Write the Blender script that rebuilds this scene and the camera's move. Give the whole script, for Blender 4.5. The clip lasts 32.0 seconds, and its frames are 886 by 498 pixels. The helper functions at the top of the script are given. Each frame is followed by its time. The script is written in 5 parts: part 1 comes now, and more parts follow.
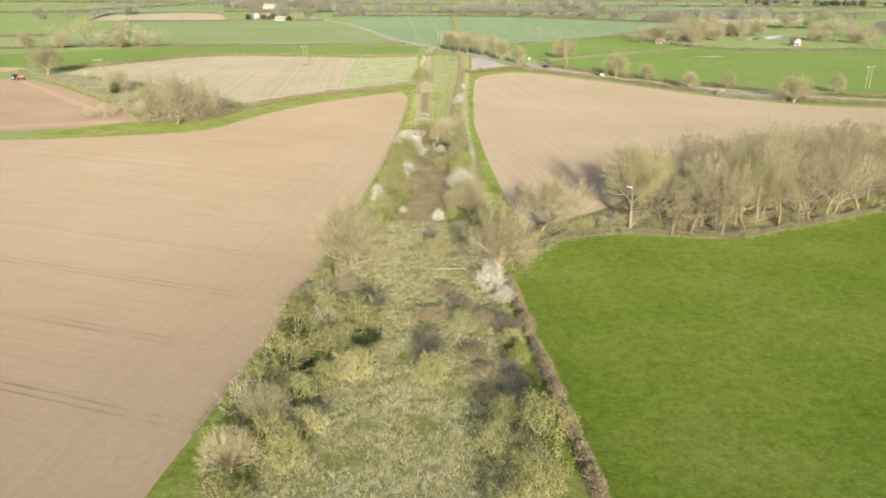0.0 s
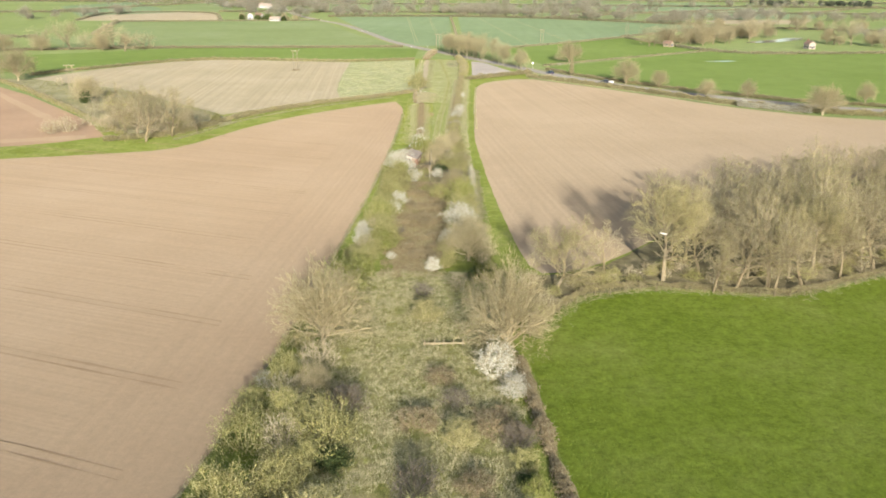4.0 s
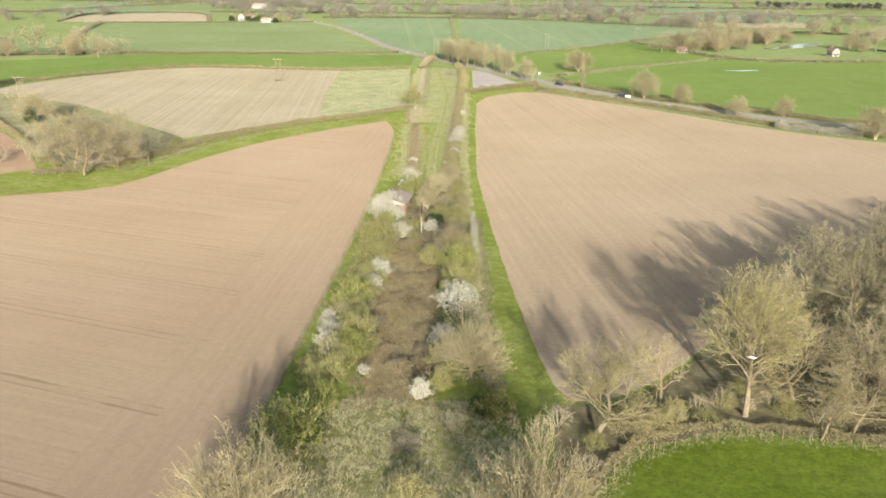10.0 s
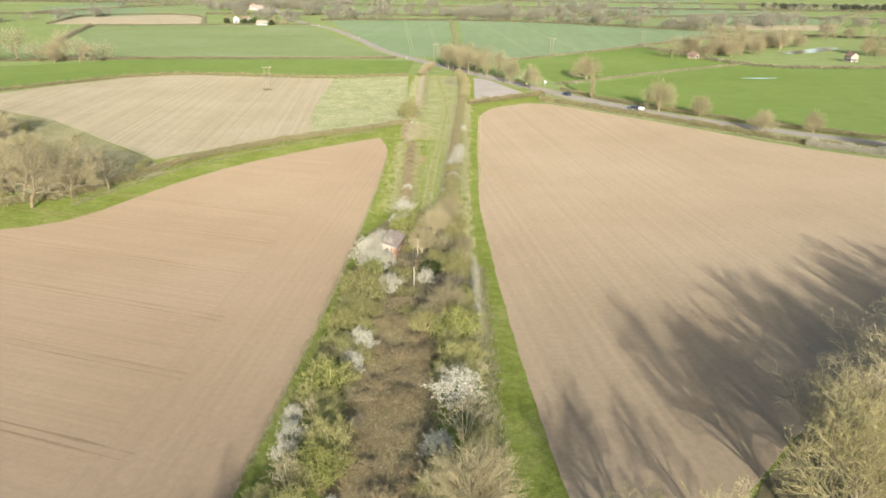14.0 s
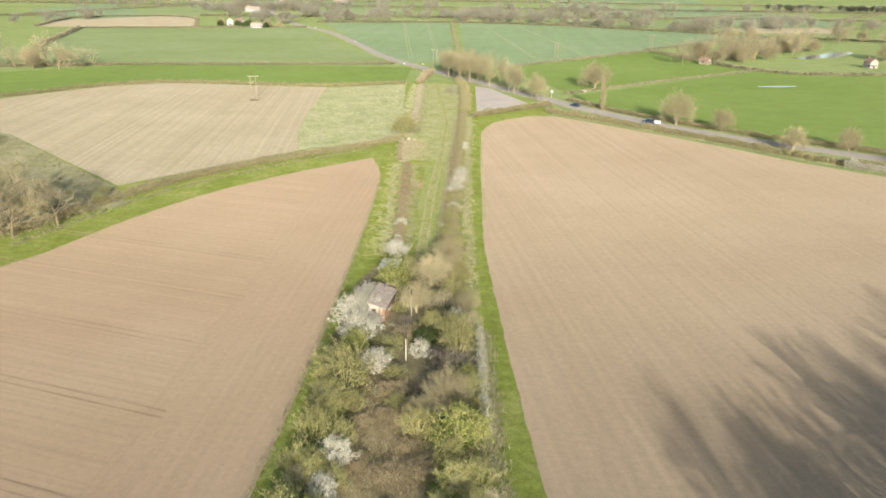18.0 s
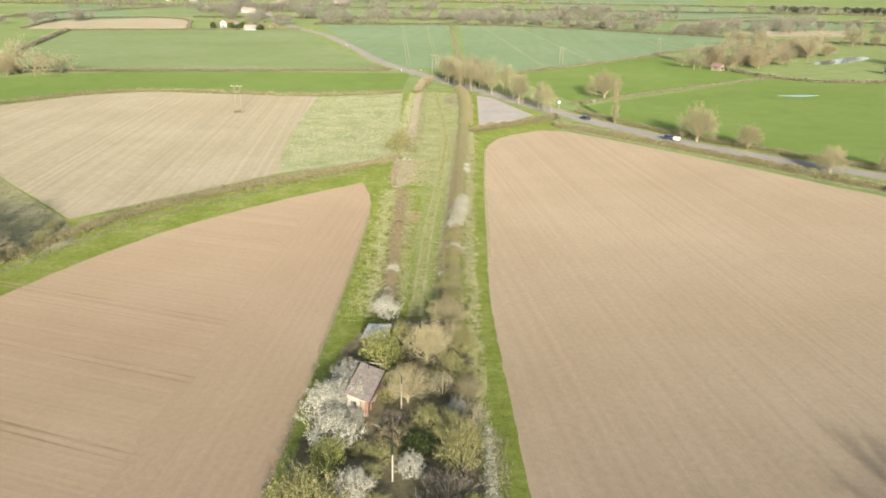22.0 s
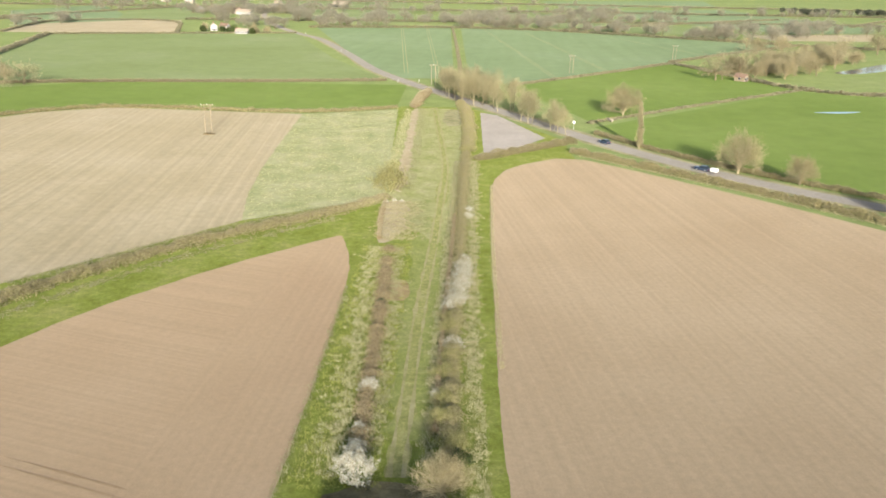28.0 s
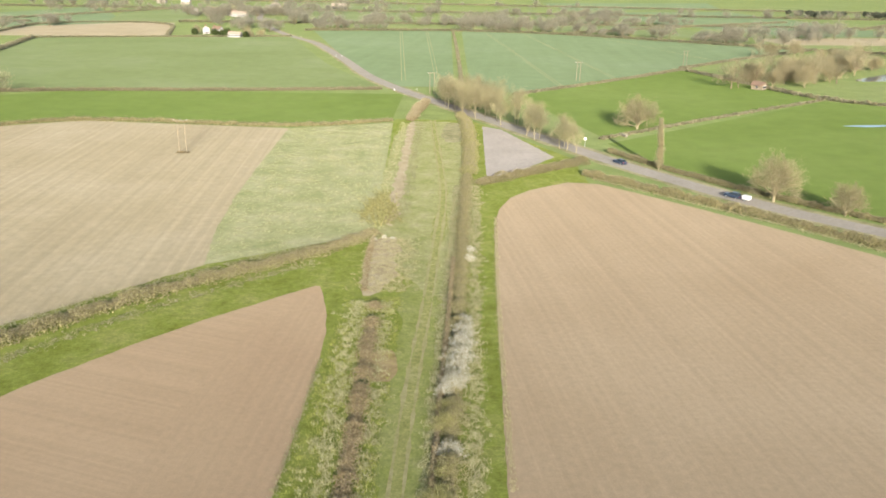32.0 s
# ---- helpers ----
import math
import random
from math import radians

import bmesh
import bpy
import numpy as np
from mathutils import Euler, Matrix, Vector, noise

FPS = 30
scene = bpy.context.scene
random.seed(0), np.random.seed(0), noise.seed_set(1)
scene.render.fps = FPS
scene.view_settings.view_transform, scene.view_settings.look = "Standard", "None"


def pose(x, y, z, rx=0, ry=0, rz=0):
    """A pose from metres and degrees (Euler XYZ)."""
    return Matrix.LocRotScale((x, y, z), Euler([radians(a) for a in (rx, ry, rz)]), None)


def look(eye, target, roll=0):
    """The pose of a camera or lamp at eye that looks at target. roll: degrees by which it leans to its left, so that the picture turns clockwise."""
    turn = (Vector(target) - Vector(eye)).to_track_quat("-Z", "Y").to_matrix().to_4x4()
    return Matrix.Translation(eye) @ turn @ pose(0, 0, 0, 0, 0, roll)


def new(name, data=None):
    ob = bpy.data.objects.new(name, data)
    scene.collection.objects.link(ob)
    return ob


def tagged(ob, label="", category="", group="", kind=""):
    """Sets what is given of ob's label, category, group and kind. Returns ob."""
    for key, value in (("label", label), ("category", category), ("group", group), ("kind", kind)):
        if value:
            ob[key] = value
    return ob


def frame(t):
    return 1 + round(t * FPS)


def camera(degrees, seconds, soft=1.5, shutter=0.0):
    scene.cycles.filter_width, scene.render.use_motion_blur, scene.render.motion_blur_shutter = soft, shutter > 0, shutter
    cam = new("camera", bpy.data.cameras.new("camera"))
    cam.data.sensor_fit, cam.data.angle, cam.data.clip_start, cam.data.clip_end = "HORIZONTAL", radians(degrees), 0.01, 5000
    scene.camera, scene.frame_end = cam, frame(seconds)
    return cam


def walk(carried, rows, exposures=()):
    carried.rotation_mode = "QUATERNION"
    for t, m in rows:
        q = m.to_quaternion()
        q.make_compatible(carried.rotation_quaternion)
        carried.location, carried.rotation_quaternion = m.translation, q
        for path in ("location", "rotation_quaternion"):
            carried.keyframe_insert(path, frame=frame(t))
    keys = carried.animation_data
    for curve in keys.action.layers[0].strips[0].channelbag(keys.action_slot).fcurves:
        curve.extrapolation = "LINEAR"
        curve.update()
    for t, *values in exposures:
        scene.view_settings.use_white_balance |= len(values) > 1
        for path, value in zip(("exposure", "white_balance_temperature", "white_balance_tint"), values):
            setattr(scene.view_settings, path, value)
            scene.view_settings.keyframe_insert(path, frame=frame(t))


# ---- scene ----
from mathutils.geometry import tessellate_polygon

SECONDS = 32.0
cam = camera(60, SECONDS, soft=1.7)

# seconds, eye x, y, z, turn to the left, pitch, roll
PATH = [
    (0, 0.00, 0.00, 42.99, 0.032, -19.278, 0.511),
    (2, 0.28, 12.66, 43.27, 0.013, -19.312, 0.562),
    (4, 0.53, 25.30, 43.56, -0.013, -19.344, 0.623),
    (6, 0.64, 37.91, 43.90, -0.075, -19.376, 0.718),
    (8, 0.79, 50.38, 44.28, -0.122, -19.397, 0.806),
    (10, 1.17, 62.57, 44.70, -0.095, -19.395, 0.839),
    (12, 1.56, 74.58, 45.13, -0.045, -19.381, 0.853),
    (14, 1.79, 86.40, 45.54, 0.002, -19.364, 0.864),
    (16, 1.91, 98.21, 45.93, 0.029, -19.345, 0.879),
    (18, 1.83, 110.23, 46.28, -0.011, -19.329, 0.916),
    (20, 1.75, 122.32, 46.63, -0.055, -19.316, 0.959),
    (22, 1.85, 134.39, 47.05, -0.045, -19.312, 0.993),
    (24, 2.02, 146.57, 47.48, -0.014, -19.310, 1.025),
    (26, 2.24, 159.05, 47.89, 0.030, -19.314, 1.062),
    (28, 2.47, 171.63, 48.25, 0.074, -19.308, 1.096),
    (30, 2.70, 184.14, 48.49, 0.098, -19.273, 1.122),
    (32, 2.93, 196.65, 48.69, 0.117, -19.230, 1.144),
]
rows = []
for t, x, y, z, turn, pitch, roll in PATH:
    a, b = radians(turn), radians(pitch)
    ahead = Vector((-math.sin(a) * math.cos(b), math.cos(a) * math.cos(b), math.sin(b)))
    eye = Vector((x, y, z))
    rows.append((t, look(eye, eye + ahead * 100, roll)))
walk(cam, rows, [(0, 0.885, 6400, 10), (14, 0.89, 6420, 10), (32, 0.90, 6490, 10)])

# ---- light: a low afternoon sun behind the flight, thin haze in the sky ----
SUN_EL, SUN_X, SUN_Y = 16.0, 0.10, -1.0
world = bpy.data.worlds.new("sky")
scene.world = world
world.use_nodes = True
wn, wl = world.node_tree.nodes, world.node_tree.links
wn.clear()
sky = wn.new("ShaderNodeTexSky")
sky.sky_type = "NISHITA"
sky.sun_disc = False
sky.sun_elevation = radians(SUN_EL)
sky.sun_rotation = math.atan2(SUN_X, SUN_Y)
sky.dust_density = 2.0
bg = wn.new("ShaderNodeBackground")
bg.inputs["Strength"].default_value = 0.15
wo = wn.new("ShaderNodeOutputWorld")
wl.new(sky.outputs[0], bg.inputs[0])
wl.new(bg.outputs[0], wo.inputs[0])
sun = new("sun", bpy.data.lights.new("sun", "SUN"))
sun.data.energy, sun.data.angle, sun.data.color = 4.5, radians(0.8), (1.0, 0.94, 0.85)
n = math.hypot(SUN_X, SUN_Y)
sun.matrix_world = look((SUN_X / n * 300, SUN_Y / n * 300, 300 * math.tan(radians(SUN_EL))), (0, 0, 0))


# ---- materials ----
def ramp(nt, fac, stops):
    r = nt.nodes.new("ShaderNodeValToRGB")
    el = r.color_ramp.elements
    while len(el) < len(stops):
        el.new(0.5)
    for e, (p, c) in zip(el, stops):
        e.position, e.color = p, (*c, 1)
    nt.links.new(fac, r.inputs[0])
    return r.outputs[0]


def noise_of(nt, coord, scale, detail=4.0, rough=0.6, stretch=None, turn=0.0):
    if stretch:
        mp = nt.nodes.new("ShaderNodeMapping")
        mp.inputs["Scale"].default_value = (*stretch, 1)
        rot = nt.nodes.new("ShaderNodeMapping")
        rot.inputs["Rotation"].default_value = (0, 0, radians(turn))
        nt.links.new(coord, rot.inputs[0])
        nt.links.new(rot.outputs[0], mp.inputs[0])
        coord = mp.outputs[0]
    k = nt.nodes.new("ShaderNodeTexNoise")
    k.inputs["Scale"].default_value, k.inputs["Detail"].default_value, k.inputs["Roughness"].default_value = scale, detail, rough
    nt.links.new(coord, k.inputs["Vector"])
    return k.outputs["Fac"]


def mixed(nt, fac, a, b, kind="MIX"):
    m = nt.nodes.new("ShaderNodeMix")
    m.data_type, m.blend_type = "RGBA", kind
    for sock, v in ((m.inputs[0], fac), (m.inputs[6], a), (m.inputs[7], b)):
        if isinstance(v, (int, float)):
            sock.default_value = v
        elif isinstance(v, tuple):
            sock.default_value = (*v, 1)
        else:
            nt.links.new(v, sock)
    return m.outputs[2]


def material(name, rough=0.9):
    m = bpy.data.materials.new(name)
    m.use_nodes = True
    nt = m.node_tree
    b = nt.nodes["Principled BSDF"]
    b.inputs["Roughness"].default_value = rough
    b.inputs["Specular IOR Level"].default_value = 0.2
    tc = nt.nodes.new("ShaderNodeTexCoord")
    return m, nt, b, tc.outputs["Object"]


def bump(nt, b, height, strength, distance):
    k = nt.nodes.new("ShaderNodeBump")
    k.inputs["Strength"].default_value, k.inputs["Distance"].default_value = strength, distance
    nt.links.new(height, k.inputs["Height"])
    nt.links.new(k.outputs[0], b.inputs["Normal"])


def ground_mat(name, dark, mid, light, big=0.02, small=0.6, stripes=0.0, turn=0.0, width=0.25, relief=0.1, fine=5.0, grainy=0.5):
    """A field's surface: broad patches, fine clods or blades, and drill lines along one heading."""
    m, nt, b, co = material(name, 1.0)
    b.inputs["Specular IOR Level"].default_value = 0.03
    b.inputs["Diffuse Roughness"].default_value = 0.6
    broad = noise_of(nt, co, big, 5, 0.65)
    col = ramp(nt, broad, [(0.3, dark), (0.5, mid), (0.72, light)])
    grain = noise_of(nt, co, small, 6, 0.75)
    col = mixed(nt, grainy, col, ramp(nt, grain, [(0.3, (0.62, 0.62, 0.62)), (0.7, (1.3, 1.3, 1.3))]), "MULTIPLY")
    tiny = noise_of(nt, co, fine, 4, 0.8)
    col = mixed(nt, grainy * 0.8, col, ramp(nt, tiny, [(0.3, (0.6, 0.6, 0.6)), (0.7, (1.35, 1.35, 1.35))]), "MULTIPLY")
    if stripes:
        line = noise_of(nt, co, 1.0, 3, 0.6, (1 / width * 0.25, 0.004), turn)
        col = mixed(nt, stripes, col, ramp(nt, line, [(0.35, (0.6, 0.58, 0.56)), (0.65, (1.25, 1.25, 1.25))]), "MULTIPLY")
    nt.links.new(col, b.inputs["Base Color"])
    bump(nt, b, tiny, 0.6, relief)
    return m


def island_mat(name, stops, rough=0.8, translucent=0.0, vary=0.25):
    """Leaves, blossom, blades and twigs: each one its own tone, each plant a little different."""
    m, nt, b, co = material(name, rough)
    g = nt.nodes.new("ShaderNodeNewGeometry")
    col = ramp(nt, g.outputs["Random Per Island"], stops)
    oi = nt.nodes.new("ShaderNodeObjectInfo")
    v = ramp(nt, oi.outputs["Random"], [(0, (1 - vary,) * 3), (1, (1 + vary,) * 3)])
    col = mixed(nt, 1.0, col, v, "MULTIPLY")
    nt.links.new(col, b.inputs["Base Color"])
    if translucent:
        tr = nt.nodes.new("ShaderNodeBsdfTranslucent")
        mx = nt.nodes.new("ShaderNodeMixShader")
        mx.inputs[0].default_value = translucent
        nt.links.new(col, tr.inputs[0])
        nt.links.new(b.outputs[0], mx.inputs[1])
        nt.links.new(tr.outputs[0], mx.inputs[2])
        nt.links.new(mx.outputs[0], nt.nodes["Material Output"].inputs[0])
    return m


def plain_mat(name, colour, rough=0.7, metal=0.0, scale=3.0, amount=0.35):
    m, nt, b, co = material(name, rough)
    k = noise_of(nt, co, scale, 6, 0.7)
    lo, hi = tuple(c * (1 - amount) for c in colour), tuple(c * (1 + amount) for c in colour)
    nt.links.new(ramp(nt, k, [(0.3, lo), (0.7, hi)]), b.inputs["Base Color"])
    b.inputs["Metallic"].default_value = metal
    bump(nt, b, k, 0.3, 0.02)
    return m


PASTURE = ground_mat("pasture", (0.118, 0.151, 0.052), (0.140, 0.173, 0.063), (0.166, 0.192, 0.084), 0.006, 0.1)
SOIL = ground_mat("dry_soil", (0.243, 0.180, 0.115), (0.263, 0.199, 0.129), (0.286, 0.221, 0.148), 0.02, 1.1, 0.15, 108, 0.13, 0.04, grainy=0.22)
SOIL_H = ground_mat("headland_soil", (0.241, 0.178, 0.115), (0.259, 0.196, 0.127), (0.280, 0.216, 0.145), 0.02, 1.1, 0.10, 4, 0.16, 0.04, grainy=0.25)
SOIL_R = ground_mat("dry_soil_drilled", (0.240, 0.185, 0.120), (0.260, 0.204, 0.135), (0.284, 0.226, 0.153), 0.02, 1.1, 0.15, -7, 0.24, 0.05, grainy=0.3)
SOIL_D = ground_mat("pressed_soil", (0.205, 0.145, 0.090), (0.222, 0.162, 0.101), (0.240, 0.178, 0.115), 0.05, 0.6, grainy=0.3)
RED_SOIL = ground_mat("red_soil", (0.212, 0.146, 0.094), (0.238, 0.167, 0.110), (0.268, 0.192, 0.128), 0.02, 1.0, grainy=0.3)
STUBBLE = ground_mat("straw_stubble", (0.232, 0.198, 0.127), (0.253, 0.218, 0.144), (0.276, 0.241, 0.167), 0.03, 0.5, 0.22, -5, 0.3, grainy=0.35)
STUBBLE_G = ground_mat("weedy_stubble", (0.160, 0.176, 0.080), (0.206, 0.215, 0.112), (0.258, 0.255, 0.158), 0.12, 0.7, grainy=0.6)
MEADOW = ground_mat("rough_meadow", (0.121, 0.119, 0.057), (0.190, 0.179, 0.099), (0.255, 0.235, 0.154), 0.12, 0.6, grainy=0.7)
LUSH = ground_mat("lush_grass", (0.090, 0.124, 0.014), (0.109, 0.144, 0.020), (0.140, 0.166, 0.036), 0.05, 0.7, relief=0.3, fine=2.2, grainy=0.8)
GREEN = ground_mat("green_crop", (0.094, 0.131, 0.031), (0.107, 0.147, 0.038), (0.125, 0.162, 0.048), 0.01, 0.12, grainy=0.3)
# the green crop again for farther fields, distance haze mixed into its colour
GREEN_F = ground_mat("hazed_green_crop", (0.117, 0.147, 0.060), (0.133, 0.164, 0.071), (0.154, 0.180, 0.092), 0.01, 0.12, grainy=0.3)
BLUEGREEN = ground_mat("young_wheat", (0.118, 0.158, 0.082), (0.130, 0.172, 0.090), (0.143, 0.184, 0.103), 0.008, 0.1, 0.12, 5, 2.0, grainy=0.3)
VERGE = ground_mat("verge_grass", (0.112, 0.135, 0.024), (0.144, 0.170, 0.038), (0.199, 0.204, 0.070), 0.15, 0.8, relief=0.2, fine=3, grainy=0.85)
ROUGH = ground_mat("rough_grass", (0.140, 0.146, 0.043), (0.205, 0.197, 0.078), (0.292, 0.258, 0.138), 0.35, 1.4, relief=0.3, fine=4)
BRAMBLE_G = ground_mat("dead_bramble_ground", (0.162, 0.120, 0.060), (0.242, 0.186, 0.098), (0.302, 0.252, 0.140), 0.25, 1.2, relief=0.3, fine=3)
LITTER = ground_mat("leaf_litter", (0.088, 0.076, 0.040), (0.139, 0.121, 0.067), (0.199, 0.171, 0.099), 0.3, 1.0, relief=0.2, fine=3)
ASPHALT = ground_mat("asphalt", (0.180, 0.165, 0.142), (0.198, 0.182, 0.158), (0.216, 0.199, 0.174), 0.1, 1.0, relief=0.01)
GRAVEL = ground_mat("pale_gravel", (0.219, 0.198, 0.174), (0.239, 0.219, 0.194), (0.264, 0.242, 0.214), 0.08, 0.8, relief=0.02)
PALE_G = ground_mat("pale_rough_grass", (0.158, 0.172, 0.062), (0.200, 0.206, 0.092), (0.250, 0.242, 0.135), 0.2, 0.9, relief=0.2, fine=3, grainy=0.7)
LANE_G = ground_mat("mown_lane_grass", (0.135, 0.158, 0.040), (0.168, 0.186, 0.062), (0.212, 0.214, 0.096), 0.2, 0.9, relief=0.2, fine=3, grainy=0.7)
DEAD_G = ground_mat("pale_dead_growth", (0.205, 0.172, 0.105), (0.262, 0.222, 0.146), (0.315, 0.275, 0.190), 0.3, 1.0, relief=0.2, fine=3)
TRACK = ground_mat("worn_track", (0.155, 0.165, 0.056), (0.182, 0.186, 0.070), (0.215, 0.210, 0.100), 0.25, 1.0, grainy=0.8)
RUT = ground_mat("worn_rut", (0.178, 0.176, 0.074), (0.208, 0.198, 0.096), (0.236, 0.220, 0.124), 0.3, 1.0)
BARK = plain_mat("bark", (0.20, 0.165, 0.10), 0.9, 0, 4, 0.4)
BARK_L = plain_mat("pale_limb", (0.34, 0.288, 0.178), 0.9, 0, 4, 0.3)
BARK_P = plain_mat("pale_bark", (0.225, 0.19, 0.12), 0.9, 0, 4, 0.35)
TWIG = island_mat("branch_brown", [(0, (0.172, 0.146, 0.084)), (0.5, (0.275, 0.236, 0.145)), (1, (0.40, 0.352, 0.226))])
TWIG_D = island_mat("branch_dark", [(0, (0.088, 0.073, 0.052)), (0.5, (0.152, 0.129, 0.094)), (1, (0.24, 0.206, 0.152))], vary=0.1)
TWIG_Y = island_mat("branch_gold", [(0, (0.185, 0.158, 0.075)), (0.5, (0.30, 0.262, 0.13)), (1, (0.43, 0.385, 0.21))])
TWIG_B = island_mat("branch_tan", [(0, (0.182, 0.155, 0.082)), (0.5, (0.288, 0.249, 0.138)), (1, (0.41, 0.362, 0.215))], vary=0.15)
LEAF_T = island_mat("tan_bud", [(0, (0.190, 0.168, 0.095)), (0.5, (0.285, 0.254, 0.150)), (1, (0.39, 0.352, 0.225))], translucent=0.2)
TWIG_O = island_mat("branch_olive", [(0, (0.187, 0.171, 0.060)), (0.5, (0.319, 0.292, 0.120)), (1, (0.473, 0.429, 0.216))])
TWIG_G = island_mat("branch_grey", [(0, (0.226, 0.190, 0.123)), (0.5, (0.345, 0.297, 0.197)), (1, (0.498, 0.439, 0.314))])
LEAF_O = island_mat("olive_leaf", [(0, (0.148, 0.150, 0.045)), (0.5, (0.262, 0.255, 0.092)), (1, (0.41, 0.385, 0.18))], translucent=0.3, vary=0.2)
LEAF_B = island_mat("tan_olive_bud", [(0, (0.153, 0.141, 0.048)), (0.5, (0.237, 0.222, 0.084)), (1, (0.335, 0.317, 0.140))], translucent=0.2)
LEAF_C = island_mat("copse_crown", [(0, (0.225, 0.200, 0.110)), (0.5, (0.33, 0.298, 0.172)), (1, (0.44, 0.402, 0.25))], translucent=0.3)
# evergreen lifted towards grey, the haze of distance painted into the base colour
FAR_D = island_mat("hazed_evergreen", [(0, (0.06, 0.07, 0.045)), (0.5, (0.09, 0.10, 0.065)), (1, (0.13, 0.14, 0.095))], translucent=0.1)
LEAF_H = island_mat("hedge_leaf", [(0, (0.155, 0.143, 0.062)), (0.5, (0.245, 0.222, 0.105)), (1, (0.36, 0.328, 0.17))], translucent=0.2)
# far crowns are paler and greyer: distance haze put into the colour
LEAF_F = island_mat("hazed_far_crown", [(0, (0.275, 0.255, 0.185)), (0.5, (0.345, 0.322, 0.240)), (1, (0.42, 0.395, 0.30))], translucent=0.45, vary=0.1)
FAR_H = island_mat("far_hedge", [(0, (0.185, 0.170, 0.095)), (0.5, (0.25, 0.23, 0.14)), (1, (0.32, 0.295, 0.19))], translucent=0.3, vary=0.1)
LEAF_Y = island_mat("catkin", [(0, (0.215, 0.196, 0.074)), (0.5, (0.318, 0.290, 0.128)), (1, (0.42, 0.385, 0.205))], translucent=0.2)
LEAF_G = island_mat("fresh_leaf", [(0, (0.105, 0.126, 0.026)), (0.5, (0.185, 0.202, 0.050)), (1, (0.285, 0.295, 0.092))], translucent=0.25)
LEAF_D = island_mat("ivy_leaf", [(0, (0.025, 0.04, 0.012)), (0.6, (0.05, 0.07, 0.02)), (1, (0.10, 0.12, 0.035))], translucent=0.1)
BLOSSOM = island_mat("blossom", [(0, (0.31, 0.30, 0.215)), (0.4, (0.485, 0.47, 0.365)), (1, (0.68, 0.665, 0.56))], translucent=0.2, vary=0.15)
BROWN_L = island_mat("dead_leaf", [(0, (0.135, 0.100, 0.052)), (0.5, (0.236, 0.184, 0.098)), (1, (0.358, 0.290, 0.170))], translucent=0.1)
STRAW = island_mat("dead_grass", [(0, (0.305, 0.273, 0.130)), (0.5, (0.432, 0.391, 0.212)), (1, (0.568, 0.524, 0.318))], translucent=0.15)
STRAW_G = island_mat("yellowing_grass", [(0, (0.235, 0.225, 0.10)), (0.5, (0.325, 0.31, 0.165)), (1, (0.43, 0.41, 0.25))], translucent=0.15)
BLADE = island_mat("green_blade", [(0, (0.155, 0.182, 0.032)), (0.5, (0.23, 0.252, 0.056)), (1, (0.33, 0.332, 0.105))], translucent=0.2)
LUSH_B = island_mat("lush_blade", [(0, (0.075, 0.125, 0.010)), (0.5, (0.12, 0.175, 0.018)), (1, (0.20, 0.24, 0.04))], translucent=0.2)
WOOD_P = plain_mat("weathered_wood", (0.27, 0.225, 0.155), 0.8, 0, 6)
CONCRETE = plain_mat("concrete", (0.340, 0.306, 0.238), 0.85, 0, 4, 0.25)
ROOF = plain_mat("cement_sheet", (0.32, 0.265, 0.21), 0.9, 0, 1.5, 0.35)
TIN = plain_mat("pale_sheet_metal", (0.481, 0.470, 0.466), 0.5, 0.0, 1.0, 0.15)
RENDER_W = plain_mat("white_render", (0.345, 0.305, 0.248), 0.85, 0, 1.5, 0.25)
STONE = plain_mat("pale_stone", (0.36, 0.35, 0.335), 0.9, 0, 1.0, 0.15)
BRICK = plain_mat("brick", (0.238, 0.136, 0.090), 0.85, 0, 3, 0.3)
TILE = plain_mat("clay_tiles", (0.225, 0.153, 0.110), 0.85, 0, 2, 0.3)
WHITE = plain_mat("white_paint", (0.75, 0.74, 0.72), 0.6, 0, 1, 0.08)
DARK = plain_mat("dark_opening", (0.03, 0.03, 0.03), 0.4, 0, 2, 0.2)
RED = plain_mat("red_paint", (0.45, 0.06, 0.03), 0.4, 0, 2, 0.1)
BLUE = plain_mat("dark_blue_paint", (0.05, 0.07, 0.11), 0.3, 0.2, 2, 0.1)
SILVER = plain_mat("silver_paint", (0.55, 0.56, 0.57), 0.3, 0.3, 2, 0.1)
RUBBER = plain_mat("rubber", (0.03, 0.03, 0.03), 0.8, 0, 5, 0.2)
GLASS = plain_mat("car_glass", (0.03, 0.04, 0.05), 0.08, 0, 2, 0.1)
WATER, nt_, b_, co_ = material("still_water", 0.05)
b_.inputs["Base Color"].default_value = (0.10, 0.13, 0.16, 1)
b_.inputs["Specular IOR Level"].default_value = 0.5
bump(nt_, b_, noise_of(nt_, co_, 1.5, 3, 0.5), 0.05, 0.02)


# ---- mesh helpers ----
def raw(name, verts, faces, mat, parent=None, label=""):
    me = bpy.data.meshes.new(name)
    me.from_pydata(verts, [], faces)
    me.materials.append(mat)
    ob = new(name, me)
    if parent:
        ob.parent = parent
    if label:
        ob["label"] = label
    return ob


def part(name, bm, mat, parent=None, label=""):
    me = bpy.data.meshes.new(name)
    bm.to_mesh(me)
    bm.free()
    me.materials.append(mat)
    ob = new(name, me)
    if parent:
        ob.parent = parent
    if label:
        ob["label"] = label
    return ob


